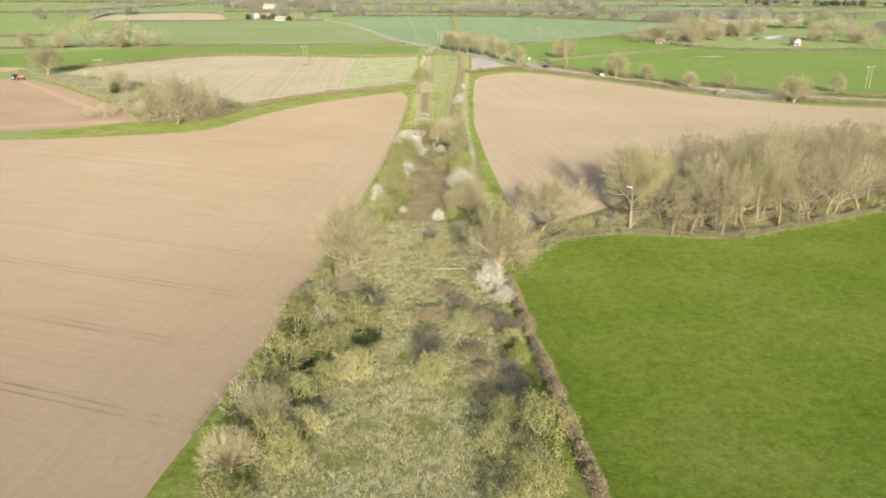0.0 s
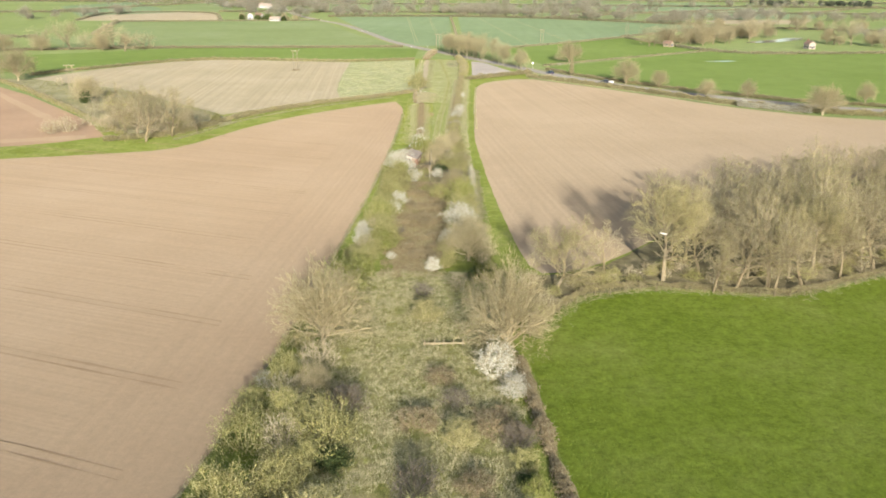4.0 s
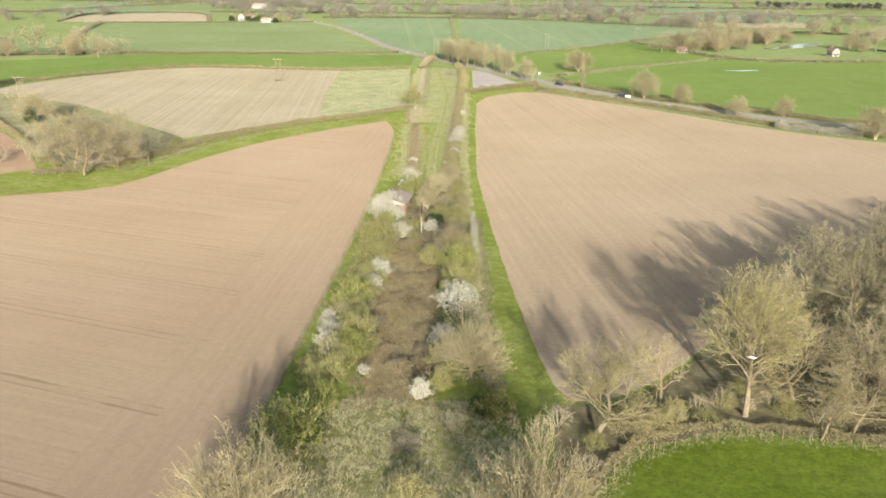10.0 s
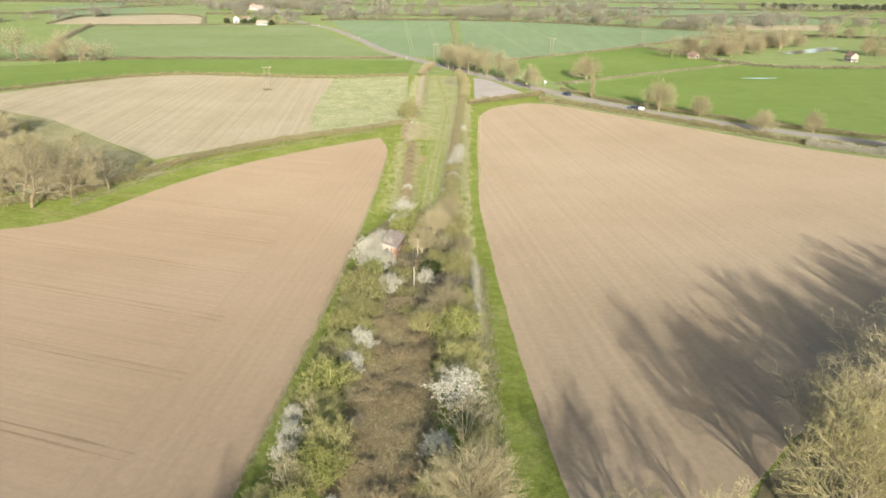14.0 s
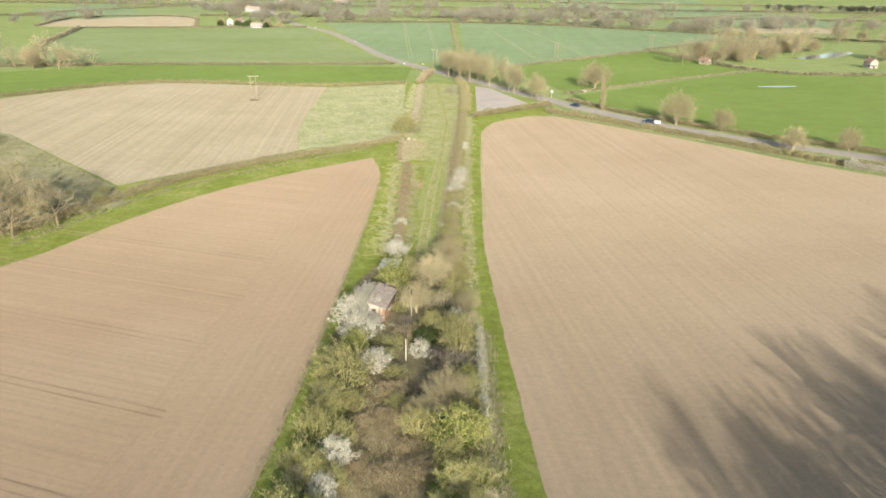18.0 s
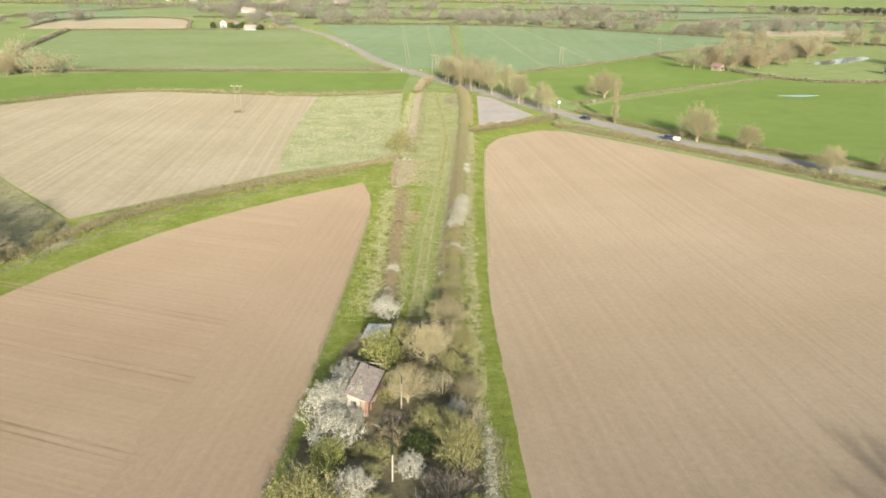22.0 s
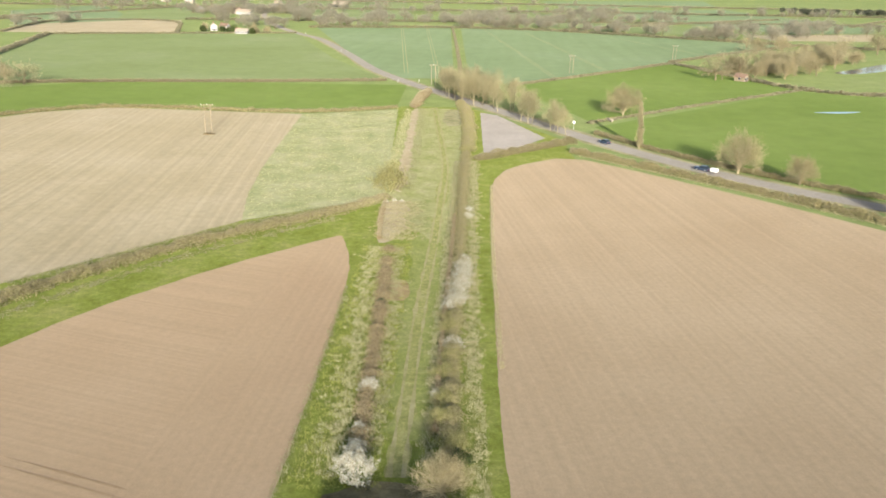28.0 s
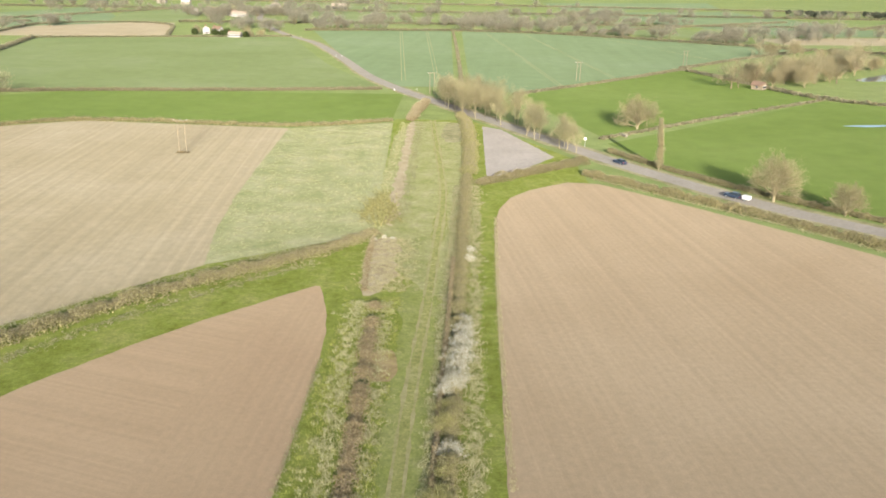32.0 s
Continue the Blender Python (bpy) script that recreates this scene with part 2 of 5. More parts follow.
def box(bm, cx, cy, z0, sx, sy, sz, turn=0.0, bevel=0.0):
    r = bmesh.ops.create_cube(bm, size=1.0)
    m = Matrix.Translation((cx, cy, z0 + sz / 2)) @ Matrix.Rotation(radians(turn), 4, "Z") @ Matrix.Diagonal((sx, sy, sz, 1))
    bmesh.ops.transform(bm, matrix=m, verts=r["verts"])
    if bevel:
        es = {e for v in r["verts"] for e in v.link_edges}
        bmesh.ops.bevel(bm, geom=list(es), offset=bevel, segments=1, affect="EDGES")


def empty(name, x=0, y=0, z=0, turn=0.0):
    e = new(name)
    e.matrix_basis = pose(x, y, z, 0, 0, turn)
    return e


def smooth_loop(pts, rounds=2, closed=True):
    """Corner cutting, so that a plan drawn with few corners bends as fields and roads do."""
    for _ in range(rounds):
        out = []
        k = len(pts)
        for i in range(k if closed else k - 1):
            a, b = Vector(pts[i]), Vector(pts[(i + 1) % k])
            out += [tuple(a.lerp(b, 0.22)), tuple(a.lerp(b, 0.78))]
        if not closed:
            out = [tuple(pts[0])] + out + [tuple(pts[-1])]
        pts = out
    return pts


LAYER = [0]


def field(name, pts, z, mat, label, rounds=1, wobble=0.0, category="field"):
    LAYER[0] += 1
    z += 0.0012 * LAYER[0]
    if rounds:
        pts = smooth_loop(pts, rounds)
    if wobble:
        dense = []
        for i in range(len(pts)):
            a, b = Vector(pts[i]), Vector(pts[(i + 1) % len(pts)])
            k = max(1, int((b - a).length / 1.5))
            for j in range(min(k, 250)):
                p = a.lerp(b, j / min(k, 250))
                q = Vector((p.x * 0.35, p.y * 0.35, z))
                dense.append((p.x + wobble * noise.noise(q), p.y + wobble * noise.noise(q + Vector((9, 5, 0)))))
        pts = dense
    ring = [Vector((x, y, z)) for x, y in pts]
    faces = []
    for i, j, k in tessellate_polygon([ring]):
        up = (ring[j] - ring[i]).cross(ring[k] - ring[i]).z
        faces.append((i, j, k) if up > 0 else (i, k, j))
    return tagged(raw(name, [tuple(v) for v in ring], faces, mat), label, category, kind="structure")


def ribbon(name, pts, width, z, mat, label, category="road", wobble=0.0):
    pts = smooth_loop(pts, 3, closed=False)
    vs, fs = [], []
    for i, p in enumerate(pts):
        a, b = Vector(pts[max(i - 1, 0)]), Vector(pts[min(i + 1, len(pts) - 1)])
        d = (b - a).normalized()
        s = Vector((-d.y, d.x)) * (width / 2 + wobble * noise.noise((p[0] * 0.3, p[1] * 0.3, 1)))
        vs += [(p[0] + s.x, p[1] + s.y, z), (p[0] - s.x, p[1] - s.y, z)]
        if i:
            k = 2 * i
            fs.append((k - 2, k - 1, k + 1, k))
    return tagged(raw(name, vs, fs, mat), label, category, kind="structure")


# ---- the land ----
field("ground", [(-4800, -4800), (4800, -4800), (4800, 4800), (-4800, 4800)], -0.05, PASTURE, "wide flat farmland of green pasture reaching the horizon", 0, category="ground")
field("field_strip", [(-150, -60), (60, -60), (60, 150), (40, 180), (40, 420), (12, 482), (-16, 482), (-30, 400), (-110, 300)], -0.02, VERGE, "green grass strip along an old railway line", 0, category="grass")
field("field_left", [(-27.5, 45), (-25.2, 66), (-21.9, 90), (-18.5, 129), (-16.4, 170), (-14.8, 200), (-13.8, 255), (-13.9, 285), (-14.5, 302), (-17.5, 316), (-19, 316), (-37, 297.5), (-52, 277), (-61, 258.5), (-70, 231), (-79, 223.5), (-123, 210), (-330, 196), (-330, -60), (-30, -60)],
      0.0, SOIL, "bare tan drilled soil field with faint tramlines", 1, 0.22)
field("field_headland", [(-29.5, -20), (-27.2, 45), (-24.9, 66), (-21.6, 90), (-18.2, 129), (-16.1, 170), (-14.5, 200), (-13.6, 255), (-13.6, 285), (-14.2, 301), (-17.5, 315), (-24, 303), (-28.2, 285), (-29.2, 236), (-30.6, 200), (-32, 170), (-34, 129), (-37.5, 90), (-43, 45), (-46, -20)],
      0.004, SOIL_H, "smooth bare soil headland along the field edge", 1, 0.22)
field("field_right", [(9.9, 262), (10.8, 290), (11.8, 316), (13.7, 360), (20, 379), (38.5, 394), (57, 374), (83, 343), (105, 313), (128, 294), (152, 285), (260, 268), (260, 262), (133, 230), (71, 178), (42, 160), (30, 146), (21, 139), (15, 138), (13, 155), (11, 191), (9.3, 244)],
      0.0, SOIL_R, "bare tan harrowed soil field with long drill lines", 1, 0.22)
field("field_grass", [(10.9, 114), (20, 128.3), (33, 132.8), (51, 129), (65, 136), (90, 149), (180, 185), (260, 200), (260, -60), (17, -60), (14.4, 57), (12.5, 85)], 0.0, LUSH, "lush bright green grass field", 1, 0.22)
field("field_red", [(-330, 352), (-198, 347), (-177, 343), (-94, 247), (-108, 233), (-130, 223), (-330, 208)], 0.0, RED_SOIL, "ploughed reddish brown soil field", 1)
ribbon("field_red_headland", [(-102, 243), (-112, 239), (-140, 229.5), (-200, 224), (-330, 214)], 6, 0.02, SOIL, "paler tan headland of the ploughed field", "field", 1.5)
ribbon("field_red_headland", [(-118, 262), (-150, 299), (-184, 339)], 3.5, 0.02, SOIL, "paler tan strip of the ploughed field", "field", 1.2)
field("field_far_tan", [(-330, 372), (-212, 372), (-204, 384), (-252, 468), (-400, 470)], 0.0, SOIL, "pale tan soil field beyond the hedge", 1)
field("field_straw", [(-184, 372), (-170, 413), (-147, 452), (-125, 466), (-51, 459), (-48.3, 405), (-46, 370), (-43.2, 344), (-39.8, 325), (-74, 283), (-130, 341)], 0.0, STUBBLE, "pale straw coloured stubble field", 0, 0.4)
field("field_weedy", [(-51.4, 459), (-16.5, 474), (-11.6, 345), (-40, 325), (-43.6, 344), (-46.4, 370), (-48.7, 405)], 0.0, STUBBLE_G, "pale green weedy stubble corner", 0, 0.4)
field("field_scrubby", [(-184, 371), (-130, 340.5), (-74, 282), (-66, 268), (-84, 248), (-94, 248.5), (-176, 345), (-204, 372)], 0.0, MEADOW, "rough olive meadow with scattered scrub", 0, 0.6)
field("field_band", [(-290, 440), (-165, 537), (-90, 545), (-17, 549), (-17.5, 480), (-50, 463), (-122, 471), (-150, 458), (-174, 418), (-190, 390), (-290, 400)], 0.0, GREEN, "green crop field in a long narrow band", 0)
field("field_north_left", [(-300, 610), (-272, 640), (-330, 830), (-136, 897), (-72, 678), (-29, 566), (-165, 541), (-235, 520)], 0.0, GREEN_F, "broad flat green crop field", 0)
field("field_pale_far", [(-378, 846), (-428, 1034), (-300, 1078), (-236, 868)], 0.0, STUBBLE, "pale stubble field far away", 0)
field("field_wheat_left", [(-20, 575), (6, 577), (5, 1025), (-131, 985), (-62, 700), (-36, 615)], 0.0, BLUEGREEN, "blue green young wheat field", 0)
field("field_wheat_right", [(14, 582), (33, 560), (149, 687), (300, 850), (120, 1000), (16, 1024)], 0.0, BLUEGREEN, "blue green young wheat field with tramlines", 0)
field("field_upper_right", [(34, 549), (146, 673), (175, 558), (55, 456)], 0.0, GREEN, "green pasture with a boundary hedge", 0)
field("field_right_pasture", [(55, 443), (175, 552), (206, 535), (330, 560), (360, 330), (240, 300), (172, 312), (136, 326), (108, 350), (86, 374), (66, 408)], 0.0, GREEN, "bright green pasture beside the road", 0)
for pts, mat, label in (
        ([(234, 1662), (574, 1841), (534, 1168), (483, 1073), (364, 1038), (291, 1257)], BLUEGREEN, "distant blue green wheat field"),
        ([(307, 997), (472, 1052), (406, 929), (308, 917)], STUBBLE, "distant pale stubble field"),
        ([(177, 2041), (151, 1475), (283, 1227), (285, 967), (105, 1071)], GREEN_F, "distant green crop field"),
        ([(-326, 1632), (-144, 1081), (-39, 1120), (-97, 2078), (-285, 1934)], GREEN_F, "distant green crop field"),
        ([(-579, 1232), (-562, 1479), (-344, 1064), (-403, 974), (-405, 917)], BLUEGREEN, "distant blue green wheat field"),
        ([(-552, 1615), (-435, 1626), (-286, 1113), (-374, 1076)], GREEN_F, "distant green crop field"),
        ([(243, 2284), (798, 2698), (614, 1996), (230, 1776)], BLUEGREEN, "distant blue green wheat field")):
    field("field_distant", pts, 0.0, mat, label, 0)
field("yard", [(15.5, 470), (22, 464), (35, 421), (24, 404), (13.6, 394)], 0.01, GRAVEL, "pale grey gravel yard", 0, 0.3, "yard")
ROAD = [(330, 275), (230, 290), (170, 303), (135, 319), (105, 343.5), (83, 366), (69, 386), (52, 415), (40, 440), (20, 482), (-5, 533), (-17, 558), (-40, 614), (-64, 704), (-105, 840), (-134, 894), (-180, 1010), (-250, 1249), (-330, 1697)]
ribbon("road", ROAD, 6.6, 0.03, ASPHALT, "grey asphalt country road")
ribbon("road_verge", ROAD, 10.5, 0.015, MEADOW, "worn dry grass verge along the road", "verge", 1.0)
field("pond", [(230, 640), (262, 668), (296, 704), (306, 696), (272, 655), (242, 634)], 0.01, WATER, "still pale pond", 2, category="pond")
field("puddle", [(150, 486), (163, 484), (176, 491), (160, 489)], 0.02, WATER, "long shallow puddle in the pasture", 1, category="puddle")
field("clearing_rough", [(-18, 40), (10.5, 40), (9, 85), (7.5, 110), (6, 136), (-11, 138), (-14, 110), (-17, 85)], 0.0, ROUGH, "rough pale tussock grass", 2, 0.8, "grass")
field("clearing_bramble", [(-9, 136), (0.5, 136), (0.5, 188), (-8, 190)], 0.0, BRAMBLE_G, "brown dead bramble ground", 1, 0.8, "bramble")
field("clearing_copse", [(-14, 186), (6.5, 186), (6, 236), (-8, 238), (-12, 225)], 0.0, LITTER, "brown leaf litter under scrub", 1, 0.8, "ground")
field("wood_floor", [(11.6, 116), (20, 129), (33, 133.2), (51, 130), (65, 137), (90, 150.5), (180, 187), (260, 203), (260, 261), (133, 229), (71, 177), (42, 159.5), (30, 145), (21, 138), (14, 137)], 0.004, LITTER, "brown leaf litter on the wood floor", 0, 0.8, "ground")
field("strip_lane", [(-4, 244), (2.2, 244), (3, 280), (5.5, 316), (4, 330), (-4, 318), (-3.6, 290)], 0.0, LANE_G, "yellowish mown grass of the old line", 1, 1.5, "grass")
field("strip_meadow", [(-12.6, 346), (-4.5, 322), (0, 314), (5.4, 308), (9.4, 360), (9.6, 420), (9, 478), (-15, 478)], 0.0, PALE_G, "pale rough grass on the old line", 1, 1.0, "grass")
LANE = [(-2.0, 238.0), (-1.6, 255.7), (-1.2, 274.9), (-0.5, 292.8), (0.5, 311.8), (1.3, 338.0), (2.6, 372), (1.6, 400), (-0.4, 440), (-2.4, 480)]
ribbon("track", LANE, 1.9, 0.096, TRACK, "worn pale grass track along the old line", "track", 1.1)
for d in (-0.75, 0.75):
    ribbon("wheel_rut", [(x + d, y) for x, y in LANE], 0.42, 0.102, RUT, "bare pale wheel rut in the grass track", "wheel mark", 0.3)
for k in range(11):
    for d in (-0.7, 0.7):
        y0 = 234.6 - 16.6 * k + d
        ribbon("tramline", [(-28.5, y0), (-60, y0 + 10.8), (-110, y0 + 27.5)] if k < 2 else [(-29, y0), (-70, y0 + 14), (-150, y0 + 41), (-300, y0 + 92)], 0.24, 0.02, SOIL_D, "narrow wheel mark pressed into drilled soil", "wheel mark", 0.25)
for x0, y0, x1, y1 in ((60, 588, 40, 1018), (95, 627, 78, 1010), (-20, 600, -46, 1010), (-2, 590, -20, 1018), (190, 735, 150, 960)):
    for d in (-1, 1):
        ribbon("tramline", [(x0 + d, y0), ((x0 + x1) / 2 + d, (y0 + y1) / 2), (x1 + d, y1)], 0.5, 0.05, STUBBLE_G, "pale wheel mark through young wheat", "wheel mark", 0.2)
LAYER[0] += 6
field("bramble_patch", [(-6.8, 284), (-3, 284), (-3.1, 292.5), (-6.8, 293)], 0.01, BRAMBLE_G, "flattened brown dead bramble patch", 1, 0.5, "bramble")
field("scrub_patch", [(-10.9, 311.6), (-11.2, 322), (-11, 333), (-11.4, 341), (-7.5, 343), (-5.6, 338), (-6.2, 330), (-5.2, 322), (-7, 315)], 0.008, DEAD_G, "pale pinkish dead scrub patch", 2, 2.0, "grass")
field("ballast_strip", [(-10.5, 352), (-9, 349), (-7.4, 356), (-7.6, 400), (-8, 440), (-8.4, 476), (-11, 477), (-10.4, 420)], 0.008, DEAD_G, "pale brown dead growth on the old track bed", 1, 1.6, "grass")
field("bare_patch", [(1, 440), (8.5, 440), (8.5, 476), (2, 476)], 0.008, MEADOW, "brownish worn patch in the grass", 2, 0.8, "grass")


# ---- vegetation ----
def tube(vs, fs, pts, radii, sides):
    base = len(vs)
    for i, p in enumerate(pts):
        d = (pts[min(i + 1, len(pts) - 1)] - pts[max(i - 1, 0)]).normalized()
        u = d.orthogonal().normalized()
        w = d.cross(u)
        for s in range(sides):
            a = math.tau * s / sides
            vs.append(tuple(p + (u * math.cos(a) + w * math.sin(a)) * radii[i]))
        if i:
            for s in range(sides):
                t = (s + 1) % sides
                a, b = base + (i - 1) * sides, base + i * sides
                fs.append((a + s, a + t, b + t, b + s))


def spike(vs, fs, p, q, r):
    """A fine tapering shoot."""
    d = (q - p).normalized()
    u = d.orthogonal().normalized() * r
    w = d.cross(u)
    k = len(vs)
    vs += [tuple(p + u), tuple(p - u * 0.5 + w * 0.87), tuple(p - u * 0.5 - w * 0.87), tuple(q)]
    fs += [(k, k + 1, k + 3), (k + 1, k + 2, k + 3)]


def leaf(vs, fs, p, size, rng, flat=0.0, out=None):
    """A small bent leaf or floret."""
    n = Vector((rng.gauss(0, 1), rng.gauss(0, 1), rng.gauss(0, 1) + flat))
    if out:
        n += out
    n.normalize()
    u = n.orthogonal().normalized()
    u = Matrix.Rotation(rng.uniform(0, 6.28), 3, n) @ u
    w = n.cross(u)
    k = len(vs)
    l = size * rng.uniform(0.6, 1.4)
    vs += [tuple(p - u * l * 0.55 - w * l * 0.25), tuple(p + w * l * 0.5), tuple(p + u * l * 0.6 - w * l * 0.3)]
    fs.append((k, k + 1, k + 2))


def grow(rng, out, p, d, length, radius, level, spec):
    """A branch with its side branches; the last level are fine shoots."""
    kids, wander, lift, shrink, lean, start = spec
    last = len(kids)
    if level >= last:
        q = p + d * length
        vs, fs = out["fine"]
        spike(vs, fs, p, q, max(radius, 0.014))
        out["tips"].append((p, q))
        return
    steps = 4 if level == 0 else 3 if level == 1 else 2 if level == 2 else 1
    pts, q, dd = [p.copy()], p.copy(), d.copy()
    for i in range(steps):
        dd = (dd + Vector((rng.gauss(0, wander), rng.gauss(0, wander), rng.gauss(0, wander) + lift))).normalized()
        q = q + dd * (length / steps)
        pts.append(q.copy())
    radii = [max(0.009, radius * (1 - 0.7 * i / steps)) for i in range(steps + 1)]
    vs, fs = out["thick" if level <= 1 else "fine"]
    tube(vs, fs, pts, radii, 6 if level == 0 else 4 if level == 1 else 3)
    for k in range(kids[level]):
        f = (k + rng.uniform(0.2, 0.9)) / kids[level]
        f = start[level] + (1 - start[level]) * f
        i = min(int(f * steps), steps - 1)
        at = pts[i].lerp(pts[i + 1], f * steps - i)
        way = (pts[i + 1] - pts[i]).normalized()
        side = Matrix.Rotation(k * 2.4 + rng.uniform(-0.5, 0.5), 3, way) @ way.orthogonal().normalized()
        a = lean[level] * rng.uniform(0.55, 1.3) * ((1.35 - 0.6 * f) if level == 0 else 1)
        dd = (way * math.cos(a) + side * math.sin(a)).normalized()
        if dd.z < -0.25:
            dd.z *= 0.3
            dd.normalize()
        grow(rng, out, at, dd, length * shrink[level] * rng.uniform(0.75, 1.15) * (1.12 - 0.35 * f), radii[i] * rng.uniform(0.36, 0.52), level + 1, spec)


PLANTS = {}


def finish(e, out, rng, bark, twig, leaves, per, size, spread, dome=0.0):
    raw("trunk", *out["thick"], bark, e)
    raw("crown", *out["fine"], twig, e)
    vs, fs = [], []
    for a, b in out["tips"]:
        for _ in range(per):
            c = a.lerp(b, rng.uniform(-0.1, 1.1)) + Vector((rng.gauss(0, spread), rng.gauss(0, spread), rng.gauss(0, spread)))
            if c.z > 0.05:
                leaf(vs, fs, c, size, rng, 0.3, Vector((c.x, c.y, c.z * 0.9)).normalized() * dome if dome else None)
    if vs:
        raw("blossom" if leaves is BLOSSOM else "foliage", vs, fs, leaves, e)
    return e


def bare_tree(seed, h, kids=(16, 8, 6, 5), shrink=(1.2, 0.5, 0.55, 0.65), trunk=0.22, bark=BARK_P, twig=TWIG, buds=None, per=0, size=0.1, wander=0.13, bole=0.42, lean=(1.0, 0.75, 0.7, 0.6), spread=0.12, start=0.35):
    """A domed winter tree: a bole, radiating limbs and a haze of fine shoots."""
    rng = random.Random(seed)
    out = {"thick": ([], []), "fine": ([], []), "tips": []}
    grow(rng, out, Vector((0, 0, -0.1)), Vector((rng.gauss(0, 0.05), rng.gauss(0, 0.05), 1)), h * bole, trunk, 0, (kids, wander, 0.05, shrink, lean, (start, 0.25, 0.2, 0.15)))
    return finish(new("tree"), out, rng, bark, twig, buds, per, size, spread)


def shell(rng, out, seed, r, h, n, reach):
    """Short outer shoots that round a crown off into an uneven dome."""
    lump = Vector((seed * 3.1, seed * 1.7, 0))
    vs, fs = out["fine"]
    for _ in range(n):
        z, a = rng.uniform(0.02, 1.0), rng.uniform(0, 6.283)
        c = math.sqrt(1 - z * z)
        d = Vector((c * math.cos(a), c * math.sin(a), z))
        k = (0.81 + 0.38 * noise.noise(d * 2.1 + lump) + 0.2 * noise.noise(d * 4.5 + lump)) * rng.uniform(0.78, 1.0)
        p = Vector((d.x * r * k, d.y * r * k, 0.12 * h + d.z * h * 0.88 * k))
        way = (d + Vector((rng.gauss(0, 0.35), rng.gauss(0, 0.35), 0.5 + rng.gauss(0, 0.3)))).normalized()
        q = p + way * rng.uniform(0.2, 0.5) * min(r, 3) * reach
        spike(vs, fs, p, q, 0.016)
        out["tips"].append((p, q))


def bush(seed, r, h, leaves, per, size, stems=13, kids=(5, 5), twig=TWIG_O, spread=0.10, name="shrub", outer=620):
    """A many-stemmed domed shrub fanning up and out, its fine shoots set with leaves or blossom."""
    rng = random.Random(seed)
    out = {"thick": ([], []), "fine": ([], []), "tips": []}
    for s in range(stems):
        a = s * 2.4 + rng.uniform(-0.3, 0.3)
        by = ((s + 0.5) / stems) ** 0.55
        d = Vector((math.cos(a) * r * by * 0.85, math.sin(a) * r * by * 0.85, h * rng.uniform(0.68, 0.86) * (1.05 - 0.6 * by * by)))
        base = Vector((math.cos(a), math.sin(a), 0)) * by * 0.3 * r + Vector((0, 0, -0.05))
        grow(rng, out, base, d.normalized(), d.length, 0.045, 1, ((0, *kids), 0.10, 0.03, (0, 0.40, 0.55), (0, 0.75, 0.75), (0, 0.3, 0.1)))
    shell(rng, out, seed, r, h, outer, 0.28)
    return finish(new(name), out, rng, twig, twig, leaves, per, size, spread, 1.6)


def fan_tree(seed, r, h, stems=44, haze=2600, buds=0.07):
    """A dense rounded winter tree: a short bole, limbs fanning from low down, a haze of fine shoots."""
    rng = random.Random(seed)
    out = {"thick": ([], []), "fine": ([], []), "tips": []}
    tube(*out["thick"], [Vector((0, 0, -0.1)), Vector((0.05, 0, 1.2)), Vector((0, 0.1, 2.6))], [0.3, 0.24, 0.12], 8)
    for s in range(stems):
        a = s * 2.4 + rng.uniform(-0.3, 0.3)
        by = ((s + 0.5) / stems) ** 0.48
        top = Vector((math.cos(a) * r * by, math.sin(a) * r * by, h * rng.uniform(0.8, 0.95) * math.sqrt(max(0.05, 1.06 - by * by))))
        base = Vector((0, 0, rng.uniform(0.4, 2.2)))
        d = (top - base) * 0.86
        grow(rng, out, base, d.normalized(), d.length, 0.10, 1, ((0, 8, 6, 3), 0.10, 0.03, (0, 0.42, 0.55, 0.6), (0, 0.7, 0.65, 0.6), (0, 0.22, 0.2, 0.1)))
    shell(rng, out, seed, r, h, haze, 0.36)
    return finish(new("tree"), out, rng, BARK_L, TWIG_B, LEAF_T, 1, buds, 0.10)


def plant(key, makers, places, label, category, group, jitter=0.12, seed=5, tall=1.0):
    """Sets plants from a few grown ones; places: x, y and the crown's width over that of the grown one."""
    rng = random.Random(seed)
    stock = PLANTS.setdefault(key, [])
    for i, (x, y, s) in enumerate(places):
        m = pose(x, y, 0, 0, 0, rng.uniform(0, 360)) @ Matrix.Diagonal((s * rng.uniform(1 - jitter, 1 + jitter), s * rng.uniform(1 - jitter, 1 + jitter), s * tall * rng.uniform(0.9, 1.1), 1))
        if len(stock) < len(makers):
            ob = makers[len(stock)]()
            ob.matrix_basis = m
            stock.append(ob)
        else:
            src = stock[i % len(stock)]
            ob = src.copy()
            scene.collection.objects.link(ob)
            ob.matrix_basis = m
            for c in src.children:
                k = c.copy()
                scene.collection.objects.link(k)
                k.parent = ob
        tagged(ob, label, category, group)


